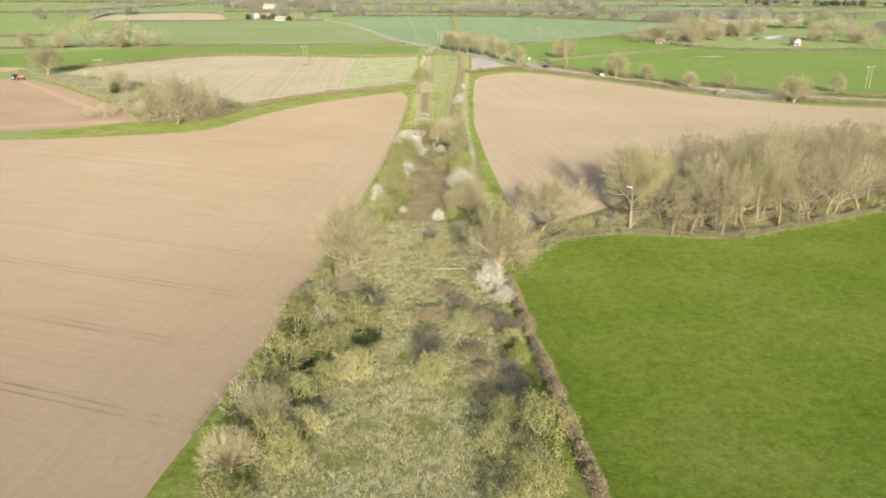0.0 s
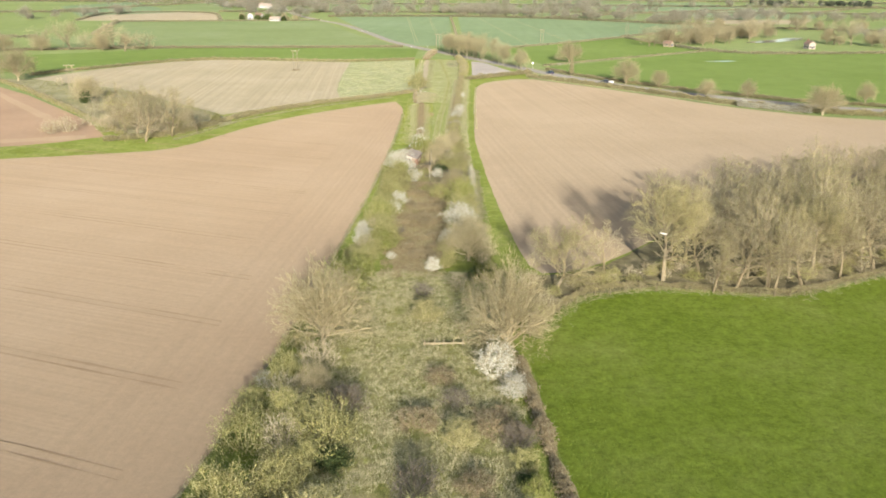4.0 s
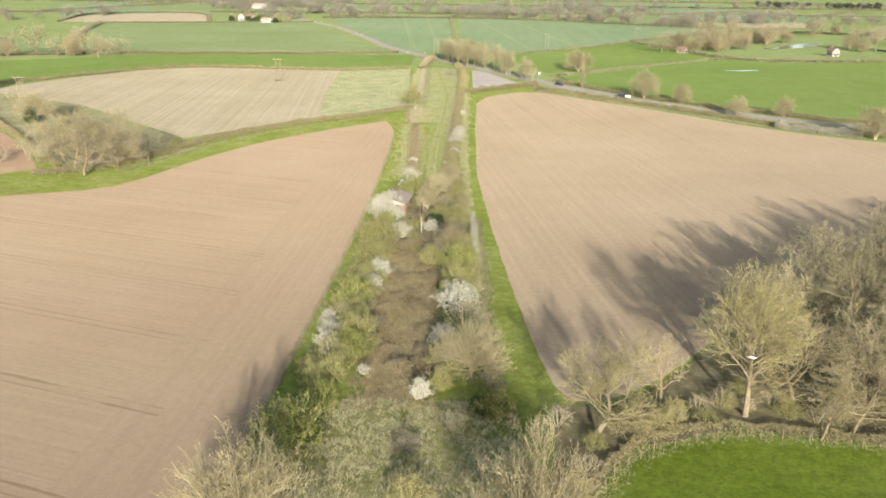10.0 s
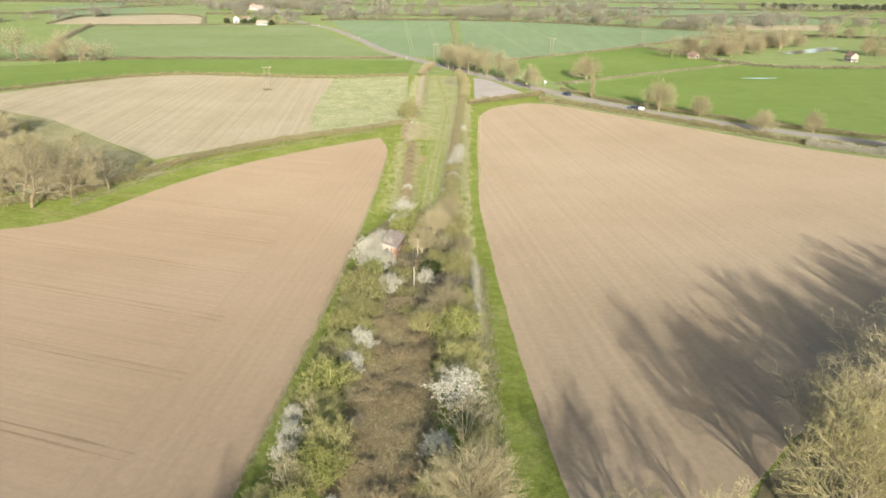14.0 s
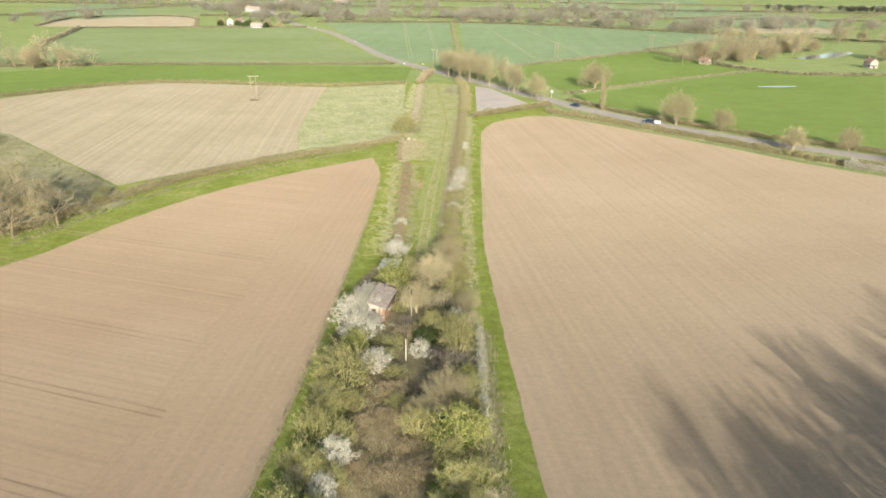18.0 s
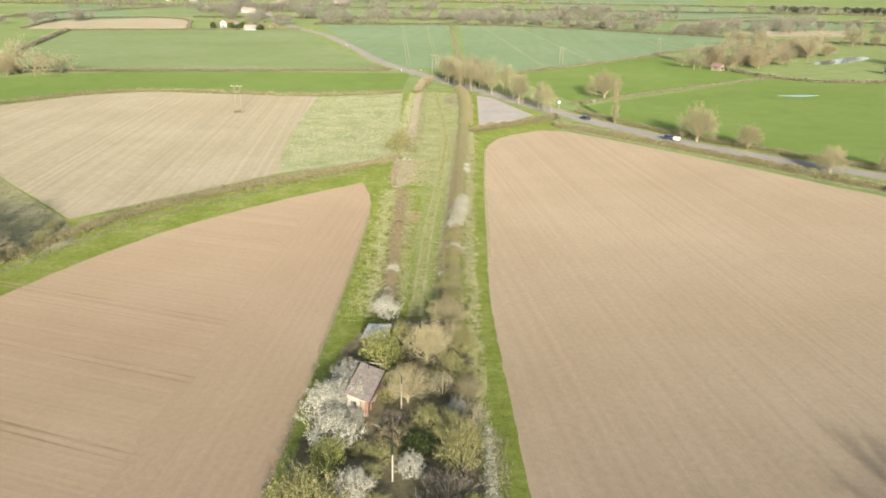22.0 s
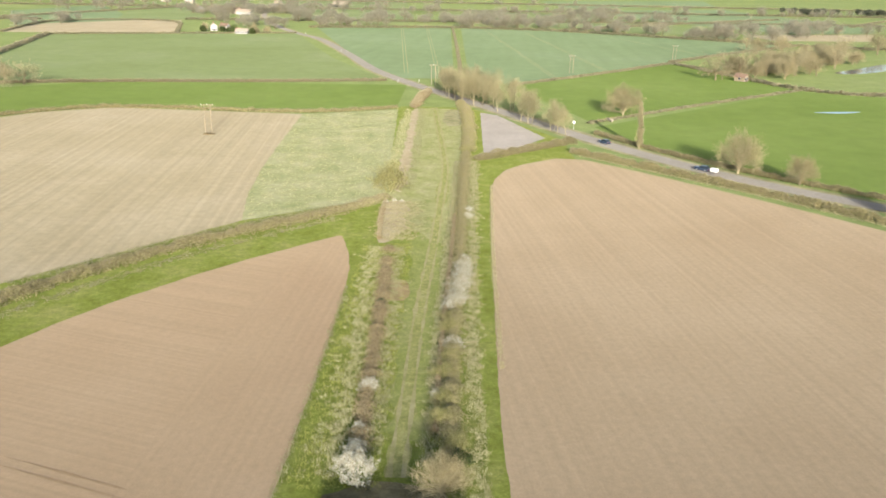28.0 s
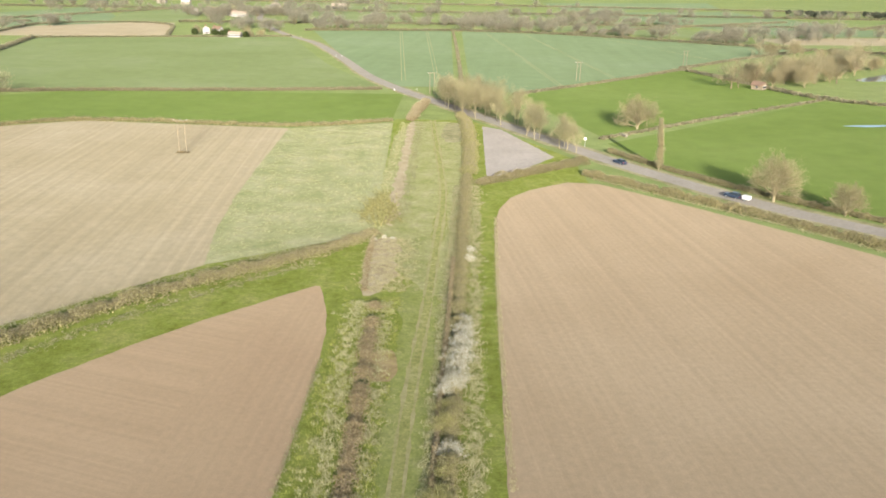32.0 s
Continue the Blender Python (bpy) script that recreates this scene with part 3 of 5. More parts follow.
def woodland(name, makers, places, label):
    """Far trees that nobody could count, joined into one mesh."""
    rng = random.Random(6)
    grown = [f() for f in makers]
    mats, vs, fs, idx = [], [], [], []
    for i, (x, y, s) in enumerate(places):
        m = pose(x, y, 0, 0, 0, rng.uniform(0, 360)) @ Matrix.Diagonal((s, s, s * rng.uniform(0.85, 1.1), 1))
        for c in grown[i % len(grown)].children:
            if c.data.materials[0] not in mats:
                mats.append(c.data.materials[0])
            k = len(vs)
            vs += [tuple(m @ v.co) for v in c.data.vertices]
            fs += [tuple(k + j for j in f.vertices) for f in c.data.polygons]
            idx += [mats.index(c.data.materials[0])] * len(c.data.polygons)
    ob = raw(name, vs, fs, mats[0])
    for m in mats[1:]:
        ob.data.materials.append(m)
    ob.data.polygons.foreach_set("material_index", idx)
    for g in grown:
        for c in list(g.children):
            bpy.data.objects.remove(c)
        bpy.data.objects.remove(g)
    return tagged(ob, label, "woodland", kind="stuff")


def sized(places, width):
    """Places with crown widths in metres, for a plant grown to that width; crowns fill about four fifths of it."""
    return [(x, y, 1.22 * w / width) for x, y, w in places]


def scatter(rng, x0, x1, y0, y1, n, w0, w1, apart=2.2):
    out = []
    for _ in range(n * 20):
        x, y = rng.uniform(x0, x1), rng.uniform(y0, y1)
        if all(math.hypot(x - a, y - b) > apart for a, b, _ in out):
            out.append((x, y, rng.uniform(w0, w1)))
        if len(out) == n:
            break
    return out


rng = random.Random(77)
OLIVE = [lambda s=s: bush(s, 2.4, 3.3, LEAF_O, 4, 0.10, spread=0.13) for s in (11, 12, 13, 14)]
plant("olive", OLIVE, sized([
    (-18.3, 80.3, 5.1), (-18.8, 89.7, 5.4), (-10.9, 91, 6.0), (-14.1, 83.2, 4.6), (-17.2, 102.7, 4.4), (-15.9, 73.1, 4.2), (-1.4, 77.1, 4.2), (8.5, 86.8, 2.6), (5.3, 62.9, 4.3), (10.2, 66.6, 4.8), (8.8, 58, 5.2),
    (-15.4, 94.6, 4.6), (-12.4, 86.6, 3.6), (-19.6, 75.5, 4.4), (-16.8, 64.5, 4.6), (-14.2, 61, 4), (-18.6, 54, 5), (-13.2, 76.6, 3.2), (6.6, 69.6, 3.2), (5.8, 53, 4.2), (-19.4, 96, 3.8)], 4.8),
    "olive green budding hawthorn shrub beside rough grass", "shrub", "shrubs of the strip", tall=1.12)
plant("olive", [], sized([
    (-9.4, 152, 4.4), (-11.4, 180, 4.4), (-9.8, 191.5, 6.2), (-10.8, 184.7, 3.4), (4.2, 201.6, 4.9), (-0.6, 181.9, 3.4), (1.3, 140.8, 2.8), (3.4, 171.5, 3.6), (5.2, 167.4, 3.2), (5.6, 172.5, 3), (4.6, 189.6, 2.8), (-8, 186.4, 2.6),
    (2.9, 206.6, 3.4), (0.5, 208, 3), (5, 218, 3), (4.9, 227, 3.2), (3.6, 220.8, 3.4), (-3.6, 229.6, 3), (-10.4, 174, 3.2), (-11.6, 142.4, 3.4), (-10.6, 172.6, 3.2), (-8.4, 179.6, 2.8), (-8.2, 172.8, 2.4), (-11, 147, 3.0), (-10.8, 153.4, 3.0), (-13.2, 141, 3.2), (-12.8, 149.5, 2.6), (-13.2, 162.5, 2.8), (-9.6, 167, 2.8), (-9.8, 184, 2.8), (-12, 191, 2.8), (-11.8, 196, 3.2), (2, 149, 2.6), (3, 176, 3.2), (5.6, 185.6, 2.8), (1.8, 168.4, 2.4), (0.9, 146.4, 2.6), (6.2, 154.4, 2.6), (5.8, 190.6, 2.6), (-10.2, 157, 3.4), (-12.4, 168, 3.4), (-10.6, 160.6, 3), (-12.2, 175, 3), (-11, 187, 3.6), (-10.7, 351.2, 7.2)], 4.8),
    "olive green budding thorn shrub among dead brambles", "shrub", "shrubs of the strip", tall=1.3)
plant("olive", [], sized([(-4.4, 214.4, 2.4), (-4.4, 219, 2.4), (-3.8, 203, 2.8), (-5.2, 199.2, 2.6), (-1.5, 206.4, 2.8), (-6.2, 203.4, 2.4), (0.5, 211, 2.4), (-4, 194.4, 2.8), (-3.2, 187.6, 2.6), (1.4, 219, 2.6), (-2.2, 221.4, 2.4), (2.6, 224.4, 2.4)], 4.8),
      "low olive bramble thicket in the old platform copse", "shrub", "copse thickets", tall=0.7)
plant("olive", [], sized([(2.6, 248.7, 3.0), (2.9, 253, 2.8), (3.0, 259.8, 3.2), (3.4, 264, 2.6), (3.4, 273.3, 3.0), (3.6, 277, 2.6), (4.1, 243, 3.4)], 4.8),
      "low olive thorn shrub in the track hedge", "shrub", "hedge shrubs", tall=0.8)
plant("yellow", [lambda s=s: bush(s, 2.3, 2.8, LEAF_Y, 4, 0.10, spread=0.13) for s in (21, 22)], sized([(-10, 78.6, 4.4), (2.5, 91.1, 3.8), (-17.8, 112.5, 2.8), (-1.6, 120.6, 4.2), (-14.3, 144.5, 3), (-13.6, 67.4, 3.8)], 4.6),
      "yellowish sallow bush with catkins in rough grass", "shrub", "shrubs of the strip")
plant("green", [lambda s=s: bush(s, 2.2, 2.9, LEAF_G, 4, 0.11) for s in (31, 32, 33)], sized([
    (-14, 127.7, 6.2), (-12.1, 136.6, 3.9), (-9.6, 149, 4.6), (-11.3, 164.6, 5.2), (9.1, 81.9, 2.8), (-11.1, 182.5, 3.6), (-9.4, 200.5, 3.8), (4.1, 179.4, 5.2), (4.9, 193.4, 2.6), (-5.8, 223.3, 5.2), (7.2, 135.4, 3.6), (-13.4, 132.4, 4.4)], 4.4),
    "fresh green leafing elder bush in the overgrown strip", "shrub", "shrubs of the strip", tall=1.2)
WHITE_B = [lambda s=s: bush(s, 2.0, 2.8, BLOSSOM, 6, 0.085, twig=TWIG_G, spread=0.08) for s in (41, 42, 43, 44)]
plant("white", WHITE_B, sized([
    (-19.3, 102, 2.0), (7, 105.2, 4.9), (8.6, 100.7, 3), (-13.7, 154.8, 2.8), (-14.2, 158.5, 2.3), (-13.5, 151.6, 2.7), (-11.8, 155.1, 1.9), (-8.6, 176.4, 3.2), (-9.2, 170.8, 2.8), (-8, 144.3, 1.4), (3.6, 163.2, 5.6), (-1, 139.2, 2.6), (1.5, 153.2, 3), (3.8, 172.2, 1.9), (-11.2, 187.6, 3)], 4.2),
    "blackthorn bush covered in white blossom", "shrub", "blossoming bushes", tall=1.15)
plant("white", [], sized([(-6.3, 196, 3.7), (-0.9, 200, 3), (-9.2, 216, 4.6), (-9.6, 204.8, 5.2), (-11.2, 210.5, 5), (-9.4, 219.4, 3.4), (3.9, 211.2, 2.6), (-8.9, 212.4, 4.4), (-7.7, 209.2, 2.4), (-6.3, 238, 3.8), (-6.7, 242.3, 2.4), (-6.7, 246.4, 1.7), (-6.5, 256, 2.2), (1.8, 228, 1.6)], 4.2),
    "blackthorn bush white with blossom beside the old hut", "shrub", "blossoming bushes")
plant("white", [], sized([(4.6, 283, 3.2), (4.9, 286.5, 3.4), (5.2, 290, 3.6), (5.5, 294, 3.4), (3.4, 281.3, 2.4), (4.0, 268.2, 2.6), (1.8, 254.7, 1.4), (5.9, 298, 3), (6.2, 302, 2.4), (7.6, 330, 2), (7.8, 335, 2), (-9.1, 342, 1.2), (-11, 340.6, 1.1), (-7.4, 341.4, 1.0)], 4.2),
    "low blossoming thorn in the track hedge", "shrub", "blossoming bushes", tall=0.85)
GREY = [lambda s=s: bush(s, 2.3, 3.6, LEAF_O, 1, 0.08, 14, (5, 5), TWIG_G) for s in (51, 52, 53)]
plant("grey", GREY, sized([
    (-14.9, 89.7, 4.2), (-14, 105.4, 5.1), (-20.6, 70.6, 4.6), (-16.4, 98.6, 4), (-12.3, 147.2, 4), (-12.1, 159.4, 3.4), (2.9, 132.1, 2.8), (4.5, 156.9, 4.6), (2.2, 215.8, 3.5), (5.4, 161, 3), (5.6, 176.4, 3), (-11.6, 171.4, 3.4), (5.2, 209, 3.4), (0.8, 231, 3), (6.2, 150.6, 3.2), (2, 191, 3), (7, 142.4, 2.6), (6.7, 158.6, 2.4), (6.4, 181, 2.6), (6.6, 170, 2.2), (-8.8, 163.2, 2.2), (11.6, 130.4, 3.2), (13.8, 133.6, 3)], 4.8),
    "leafless greyish thorn thicket in the overgrown strip", "shrub", "leafless thickets")
plant("dark", [lambda s=s: bush(s, 2.2, 2.6, TWIG_D, 2, 0.07, 15, (6, 5), TWIG_D) for s in (55, 56)], sized([(-9.8, 97.5, 3.8), (-1.7, 83.2, 4.6), (2.1, 98.4, 3), (-2.2, 128.8, 2.8), (8.2, 90.5, 3.6), (8.2, 76.2, 3), (7.8, 80, 2.6), (2.9, 195.6, 4.6), (7.4, 73, 2.6), (-7.4, 158, 1.8), (-3.2, 208.6, 3)], 4.4),
      "dark grey leafless sallow thicket in rough grass", "shrub", "dark thickets")
plant("brown", [lambda s=s: bush(s, 2.2, 1.2, BROWN_L, 3, 0.09, 14, (5, 5), TWIG) for s in (61, 62)], sized([
    (-1.9, 94.5, 4.2), (0.4, 104, 3.6), (6, 94.3, 4.6), (-10, 99.5, 3.4), (8.3, 92.6, 3), (5.5, 74, 3.4), (-3.9, 190.2, 4), (-2.5, 205.6, 4.5), (3.6, 84, 3.4), (4.8, 79, 3)], 4.4)
    + sized(scatter(rng, -7, 0, 142, 186, 17, 2.0, 3.6, 2.6), 4.4),
    "low brown dead bramble mound in rough grass", "bramble", "bramble mounds")
plant("ivy", [lambda s=s: bush(s, 1.8, 1.6, LEAF_D, 5, 0.12, 12, (5, 5), LEAF_D) for s in (71,)], sized([(-9.8, 87.3, 3), (-14.9, 78.9, 2.9), (6.4, 136.4, 3.2), (-0.4, 204.3, 3.6), (8.6, 84.4, 2), (4.2, 241, 2.6), (-7.2, 283, 1.5)], 3.6),
      "low dark evergreen ivy mound", "shrub", "ivy mounds")
plant("ivy", [], [(-129, 304, 1.1), (-131, 308, 0.9)], "dark ivy-clad stump tree in the rough meadow", "tree", "ivy mounds", tall=2.6)
BIG = [lambda s=s: fan_tree(s, 6.3, 8.0) for s in (81, 82, 83)]
plant("big", BIG, [(-14.4, 112.6, 1.04), (8.7, 111.6, 1.2)], "bare domed winter tree with pale radiating limbs", "tree", "trees of the strip", tall=1.28)
plant("big", [], [(4.8, 143.8, 0.78), (2.6, 186.2, 0.62), (-0.2, 184.6, 0.36), (0.1, 224.4, 0.6), (-1.9, 213.7, 0.52), (2.7, 235.4, 0.54), (-17.9, 67.4, 0.56), (-19.4, 60, 0.5), (5.2, 214, 0.36), (3.6, 228.6, 0.4), (-13.6, 101, 0.4), (4.4, 205.6, 0.34)], "small bare thorn tree with a dense round crown", "tree", "trees of the strip", tall=1.15)
plant("oak", [lambda: bare_tree(91, 15, (16, 9, 7, 5), (0.85, 0.5, 0.55, 0.65), 0.34, BARK_P, TWIG_Y, LEAF_B, 1, 0.10, bole=0.5)], [(34.6, 135.8, 0.95), (40.5, 144, 0.85), (60, 141, 0.85)], "tall old tree with pale bark and golden buds", "tree", "trees of the wood", tall=1.25)
plant("crooked", [lambda: bare_tree(97, 13, (15, 9, 7, 5), (1.25, 0.5, 0.55, 0.65), 0.32, BARK_P, TWIG_Y, LEAF_B, 1, 0.10, wander=0.26, bole=0.4, lean=(1.15, 0.8, 0.7, 0.6))], [(17.3, 131.4, 0.95)], "spreading old tree with pale crooked limbs", "tree", "trees of the wood")
rng = random.Random(3)
wood = []
while len(wood) < 74:
    x = rng.uniform(37, 160) if len(wood) < 40 else rng.uniform(40, 104)
    lo, hi = 133.5 + max(0, x - 50) * 0.36, 158 + max(0, x - 42) * 0.68
    y = rng.uniform(lo, min(hi, lo + 42))
    if all(math.hypot(x - a, y - b) > (5.2 if len(wood) < 40 else 3.6) for a, b, _ in wood):
        wood.append((x, y, rng.uniform(0.85, 1.2)))
wood += [(41, 131.5, 0.8), (45, 133, 0.9), (50, 131.5, 0.85), (55, 133, 0.95), (63, 138, 0.9), (70, 141, 1), (76, 144, 0.9), (83, 148, 1), (26, 138, 0.7)]
plant("wood", [lambda s=s: bare_tree(s, 11, (13, 6, 5, 4), (0.85, 0.5, 0.55, 0.7), 0.24, BARK, TWIG, LEAF_B, 1, 0.11, bole=0.5) for s in (101, 102, 103, 104)], wood[::2], "leafless brown woodland tree with budding shoots", "tree", "trees of the wood", tall=1.3)
under = []
for k in range(70):
    x = 14 + k * 1.65 + rng.uniform(-1, 1)
    edge = float(np.interp(x, [11, 20, 33, 51, 65, 90, 130], [118, 130, 134, 130.5, 138, 151.5, 168]))
    under.append((x, edge + rng.uniform(0.6, 9 if x > 36 else 4.5), rng.uniform(0.55, 0.9)))
plant("olive", [], under[::2], "olive budding thorn scrub at the wood edge", "shrub", "wood edge scrub", tall=0.85)
plant("grey", [], under[1::2], "leafless thorn scrub at the wood edge", "shrub", "wood edge scrub", tall=0.85)
ROUND = [lambda s=s: bare_tree(s, 12, (14, 6, 5, 5), (1.15, 0.5, 0.55, 0.65), 0.28, BARK, TWIG, LEAF_B, 1, 0.09, wander=0.2, bole=0.45, lean=(1.1, 0.8, 0.7, 0.6)) for s in (161, 162)]
plant("round", ROUND, [(x, y, k * 1.05) for x, y, k in wood[1::2]], "leafless woodland tree with a broad rounded crown", "tree", "trees of the wood", tall=1.12)
DOME = [lambda s=s: fan_tree(s, 5.6, 9.2, 26, 2600, 0.12) for s in (151, 152)]
FAR = [lambda s=s: bare_tree(s, 9, (12, 6, 4), (1.25, 0.55, 0.65), 0.26, BARK, TWIG, LEAF_C, 3, 0.24, spread=0.3, lean=(1.0, 0.8, 0.7)) for s in (111, 112, 113)]
plant("dome", DOME, [(82, 376, 1.25), (94, 365, 0.95), (71, 471, 1.5), (105, 335, 0.9), (122, 336, 0.8), (133.5, 296, 1.4), (164, 326, 0.9), (-129, 306, 1.15), (-186, 366, 1.7)],
      "rounded bare tree standing by a field edge", "tree", "field trees")
plant("round", [], [(-83, 238, 1.25), (-78, 245, 1.1), (-88, 244, 1.25), (-94, 252, 1.1), (-81, 251, 1.05), (-100, 260, 0.85), (-90, 258, 0.95), (-73, 252, 0.75)], "leafless grey tree of the field corner copse", "tree", "copse trees", tall=1.3)
rng = random.Random(8)
grove = [(rng.uniform(-1, 1) * 3 + x, rng.uniform(-1, 1) * 5 + y, rng.uniform(1.0, 1.35) * (0.75 if x > 30 else 1)) for x, y in ((4, 520), (8, 512), (11, 503), (14, 494), (19, 486), (24, 478), (28, 468), (32, 456), (36, 447), (39, 438), (6, 503), (0, 528), (16, 500), (10, 522), (36, 436), (12, 512), (20, 492), (26, 474), (5, 512), (9, 496), (2, 516), (7, 518), (13, 506), (17, 490), (22, 484), (30, 462), (33, 452), (41, 434), (44, 428), (14, 484), (11, 490), (16, 510), (22, 496))]
GROVE = [lambda s=s: bare_tree(s, 10, (18, 6, 4), (0.62, 0.55, 0.65), 0.13, BARK_L, TWIG_Y, LEAF_C, 4, 0.22, spread=0.35, bole=0.72, lean=(0.7, 0.65, 0.7), start=0.2) for s in (171, 172, 173)]
plant("grove", GROVE, grove, "leafless tree in the roadside grove by the yard", "tree", "grove trees")
plant("olive", [], [(x, y, s / 4.8) for x, y, s in ((-100, 270, 4), (-108, 282, 3), (-96, 258, 5), (-118, 300, 4), (-126, 318, 4), (-140, 330, 5), (-112, 296, 3), (-84, 262, 5), (-90, 262, 4), (-80, 258, 5), (-150, 345, 4), (-72, 268, 4), (-74, 276, 3))], "thorn shrub scattered in the rough meadow", "shrub", "meadow shrubs")
plant("grey", [], [(x, y, s / 4.8) for x, y, s in ((-86, 250, 6), (-92, 254, 5), (-82, 252, 6), (-104, 264, 4), (-134, 312, 5), (-122, 308, 4), (-160, 350, 5))], "leafless scrub in the rough meadow", "shrub", "meadow shrubs")
plant("grey", [], sized(scatter(rng, -116, -80, 246, 280, 13, 4.5, 7, 4), 4.8), "leafless thicket in the rough meadow", "shrub", "meadow shrubs")
mid, farther = [], []
for x0, y0, x1, y1, k in ((-255, 512, -190, 527, 12), (150, 600, 215, 640, 22), (195, 650, 270, 700, 26), (290, 640, 330, 600, 8), (230, 780, 420, 800, 14)):
    for _ in range(k):
        f = rng.random()
        mid.append((x0 + (x1 - x0) * f + rng.gauss(0, 6), y0 + (y1 - y0) * f + rng.gauss(0, 9), rng.uniform(1.2, 2.2)))
plant("dome", [], [(x, y, k * 0.62) for x, y, k in mid[::2]], "rounded bare tree in a distant copse", "tree", "copse trees", tall=1.05)
plant("far", FAR, mid[1::2], "leafless tree in a distant copse", "tree", "copse trees")
for x0, y0, x1, y1, k in ((-150, 1015, -60, 1050, 16), (10, 1030, 120, 1060, 22), (-170, 1110, -90, 1130, 12), (-20, 1120, 120, 1150, 22), (60, 1200, 330, 1260, 30), (120, 1040, 300, 890, 40), (-320, 1240, -180, 1330, 40), (-700, 1500, -100, 1560, 50), (300, 1000, 560, 1040, 30), (-430, 850, -380, 1060, 12), (-260, 1080, -150, 930, 14), (-340, 1260, -200, 1290, 16), (300, 900, 500, 1250, 16), (-100, 1150, 250, 1240, 26), (-600, 1300, 300, 1500, 34), (100, 1400, 900, 1650, 40), (350, 700, 700, 1000, 26), (-900, 1700, 300, 1900, 40)):
    for _ in range(k):
        f = rng.random()
        farther.append((x0 + (x1 - x0) * f + rng.gauss(0, 9), y0 + (y1 - y0) * f + rng.gauss(0, 12), rng.choice((0.9, 1.2, 1.6, 2.0))))
plant("dome", [], [(-222, 905, 0.7), (-199, 905, 0.6), (-170, 886, 0.7), (-187, 893, 0.55), (-228, 925, 0.8), (-162, 893, 0.8), (-176, 902, 0.9)], "bare garden tree beside a cottage", "tree", "garden trees")
plant("ivy", [], [(-190, 886, 2.2), (-172, 880, 1.8), (-205, 903, 2.0), (-196, 892, 1.6), (-222, 899, 1.8)], "dark evergreen garden shrub beside a cottage", "shrub", "garden shrubs", tall=1.8)
# shoots and crowns both take the colour with haze painted in
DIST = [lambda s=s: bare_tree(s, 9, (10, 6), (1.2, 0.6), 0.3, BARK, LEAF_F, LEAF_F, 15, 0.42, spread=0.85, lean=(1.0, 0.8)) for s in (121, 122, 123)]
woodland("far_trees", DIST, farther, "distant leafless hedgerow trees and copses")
dark = [(rng.uniform(640, 900), rng.uniform(1580, 1720), rng.uniform(1.1, 1.7)) for _ in range(60)]
woodland("far_wood", [lambda: bare_tree(131, 10, (9, 6), (0.9, 0.6), 0.3, BARK, TWIG, FAR_D, 8, 1.1, spread=0.7, lean=(1.0, 0.8))], dark, "dark evergreen wood far away")


def poplar():
    return bare_tree(141, 13.5, (90, 6, 5), (0.12, 0.5, 0.6), 0.2, BARK_L, TWIG_Y, LEAF_C, 3, 0.18, bole=0.9, lean=(0.4, 0.35, 0.4), spread=0.16, start=0.03, wander=0.04)


plant("poplar", [poplar], [(62.3, 407, 1.0)], "tall narrow columnar poplar by the road", "tree", "field trees")


def hedge(name, pts, width, height, per_m, size, leaves, label, seed=1, gaps=0.0, rounds=2, twig=TWIG):
    """A hedge along a line: many short shoots and leaf sprays, uneven in height, dense to the ground."""
    rng = random.Random(seed)
    pts = smooth_loop(pts, rounds, closed=False)
    tv, tf, lv, lf = [], [], [], []
    for a, b in zip(pts, pts[1:]):
        a, b = Vector(a), Vector(b)
        d = b - a
        s = Vector((-d.y, d.x)).normalized()
        c = per_m * d.length
        for _ in range(int(c) + (rng.random() < c - int(c))):
            p = a + d * rng.random()
            k = 0.78 + 0.45 * noise.noise((p.x * 0.3, p.y * 0.3, seed)) + 0.2 * noise.noise((p.x, p.y, seed))
            if gaps and noise.noise((p.x * 0.12, p.y * 0.12, seed + 7)) < gaps - 0.5:
                continue
            q = max(-1.3, min(1.3, rng.gauss(0, 0.55)))
            z = rng.random() ** 0.6 * height * k * (1 - 0.4 * q * q)
            o = Vector((p.x + s.x * q * width / 2 * k, p.y + s.y * q * width / 2 * k, max(z, 0.02)))
            if rng.random() < 0.5:
                spike(tv, tf, o, o + Vector((rng.gauss(0, 0.5), rng.gauss(0, 0.5), rng.uniform(0.2, 1.0))) * size * 2.4, size * 0.12)
            leaf(lv, lf, o, size, rng, 0.3)
    e = empty(name)
    if per_m > 40:
        raw("branchwork", tv, tf, twig, e)
    raw("foliage", lv, lf, leaves, e)
    return tagged(e, label, "hedge", "hedges")


hedge("hedge", [(15, 45), (13.6, 62), (11.6, 85), (9.9, 108)], 1.9, 1.6, 420, 0.15, BROWN_L, "clipped brown hawthorn hedge along the grass field", 1)
hedge("hedge", [(11.6, 115.5), (15, 122), (20, 129.4), (26, 132.4), (33, 133.6), (42, 132), (51, 130.2), (65, 137), (90, 150)], 1.8, 1.1, 150, 0.16, LEAF_H, "tangled tan bramble along the wood fence", 14)
hedge("hedge", [(-95, 238), (-78.5, 246), (-66.5, 283), (-45, 311), (-21.6, 331), (-11, 345)], 5.0, 1.4, 260, 0.26, LEAF_H, "thick brown bramble hedge between fields", 2)
hedge("hedge", [(-6.4, 240), (-6.7, 262), (-7.6, 296), (-7.8, 308)], 2.5, 1.2, 330, 0.15, BROWN_L, "low straggling brown hedge along the track", 3, 0.12)
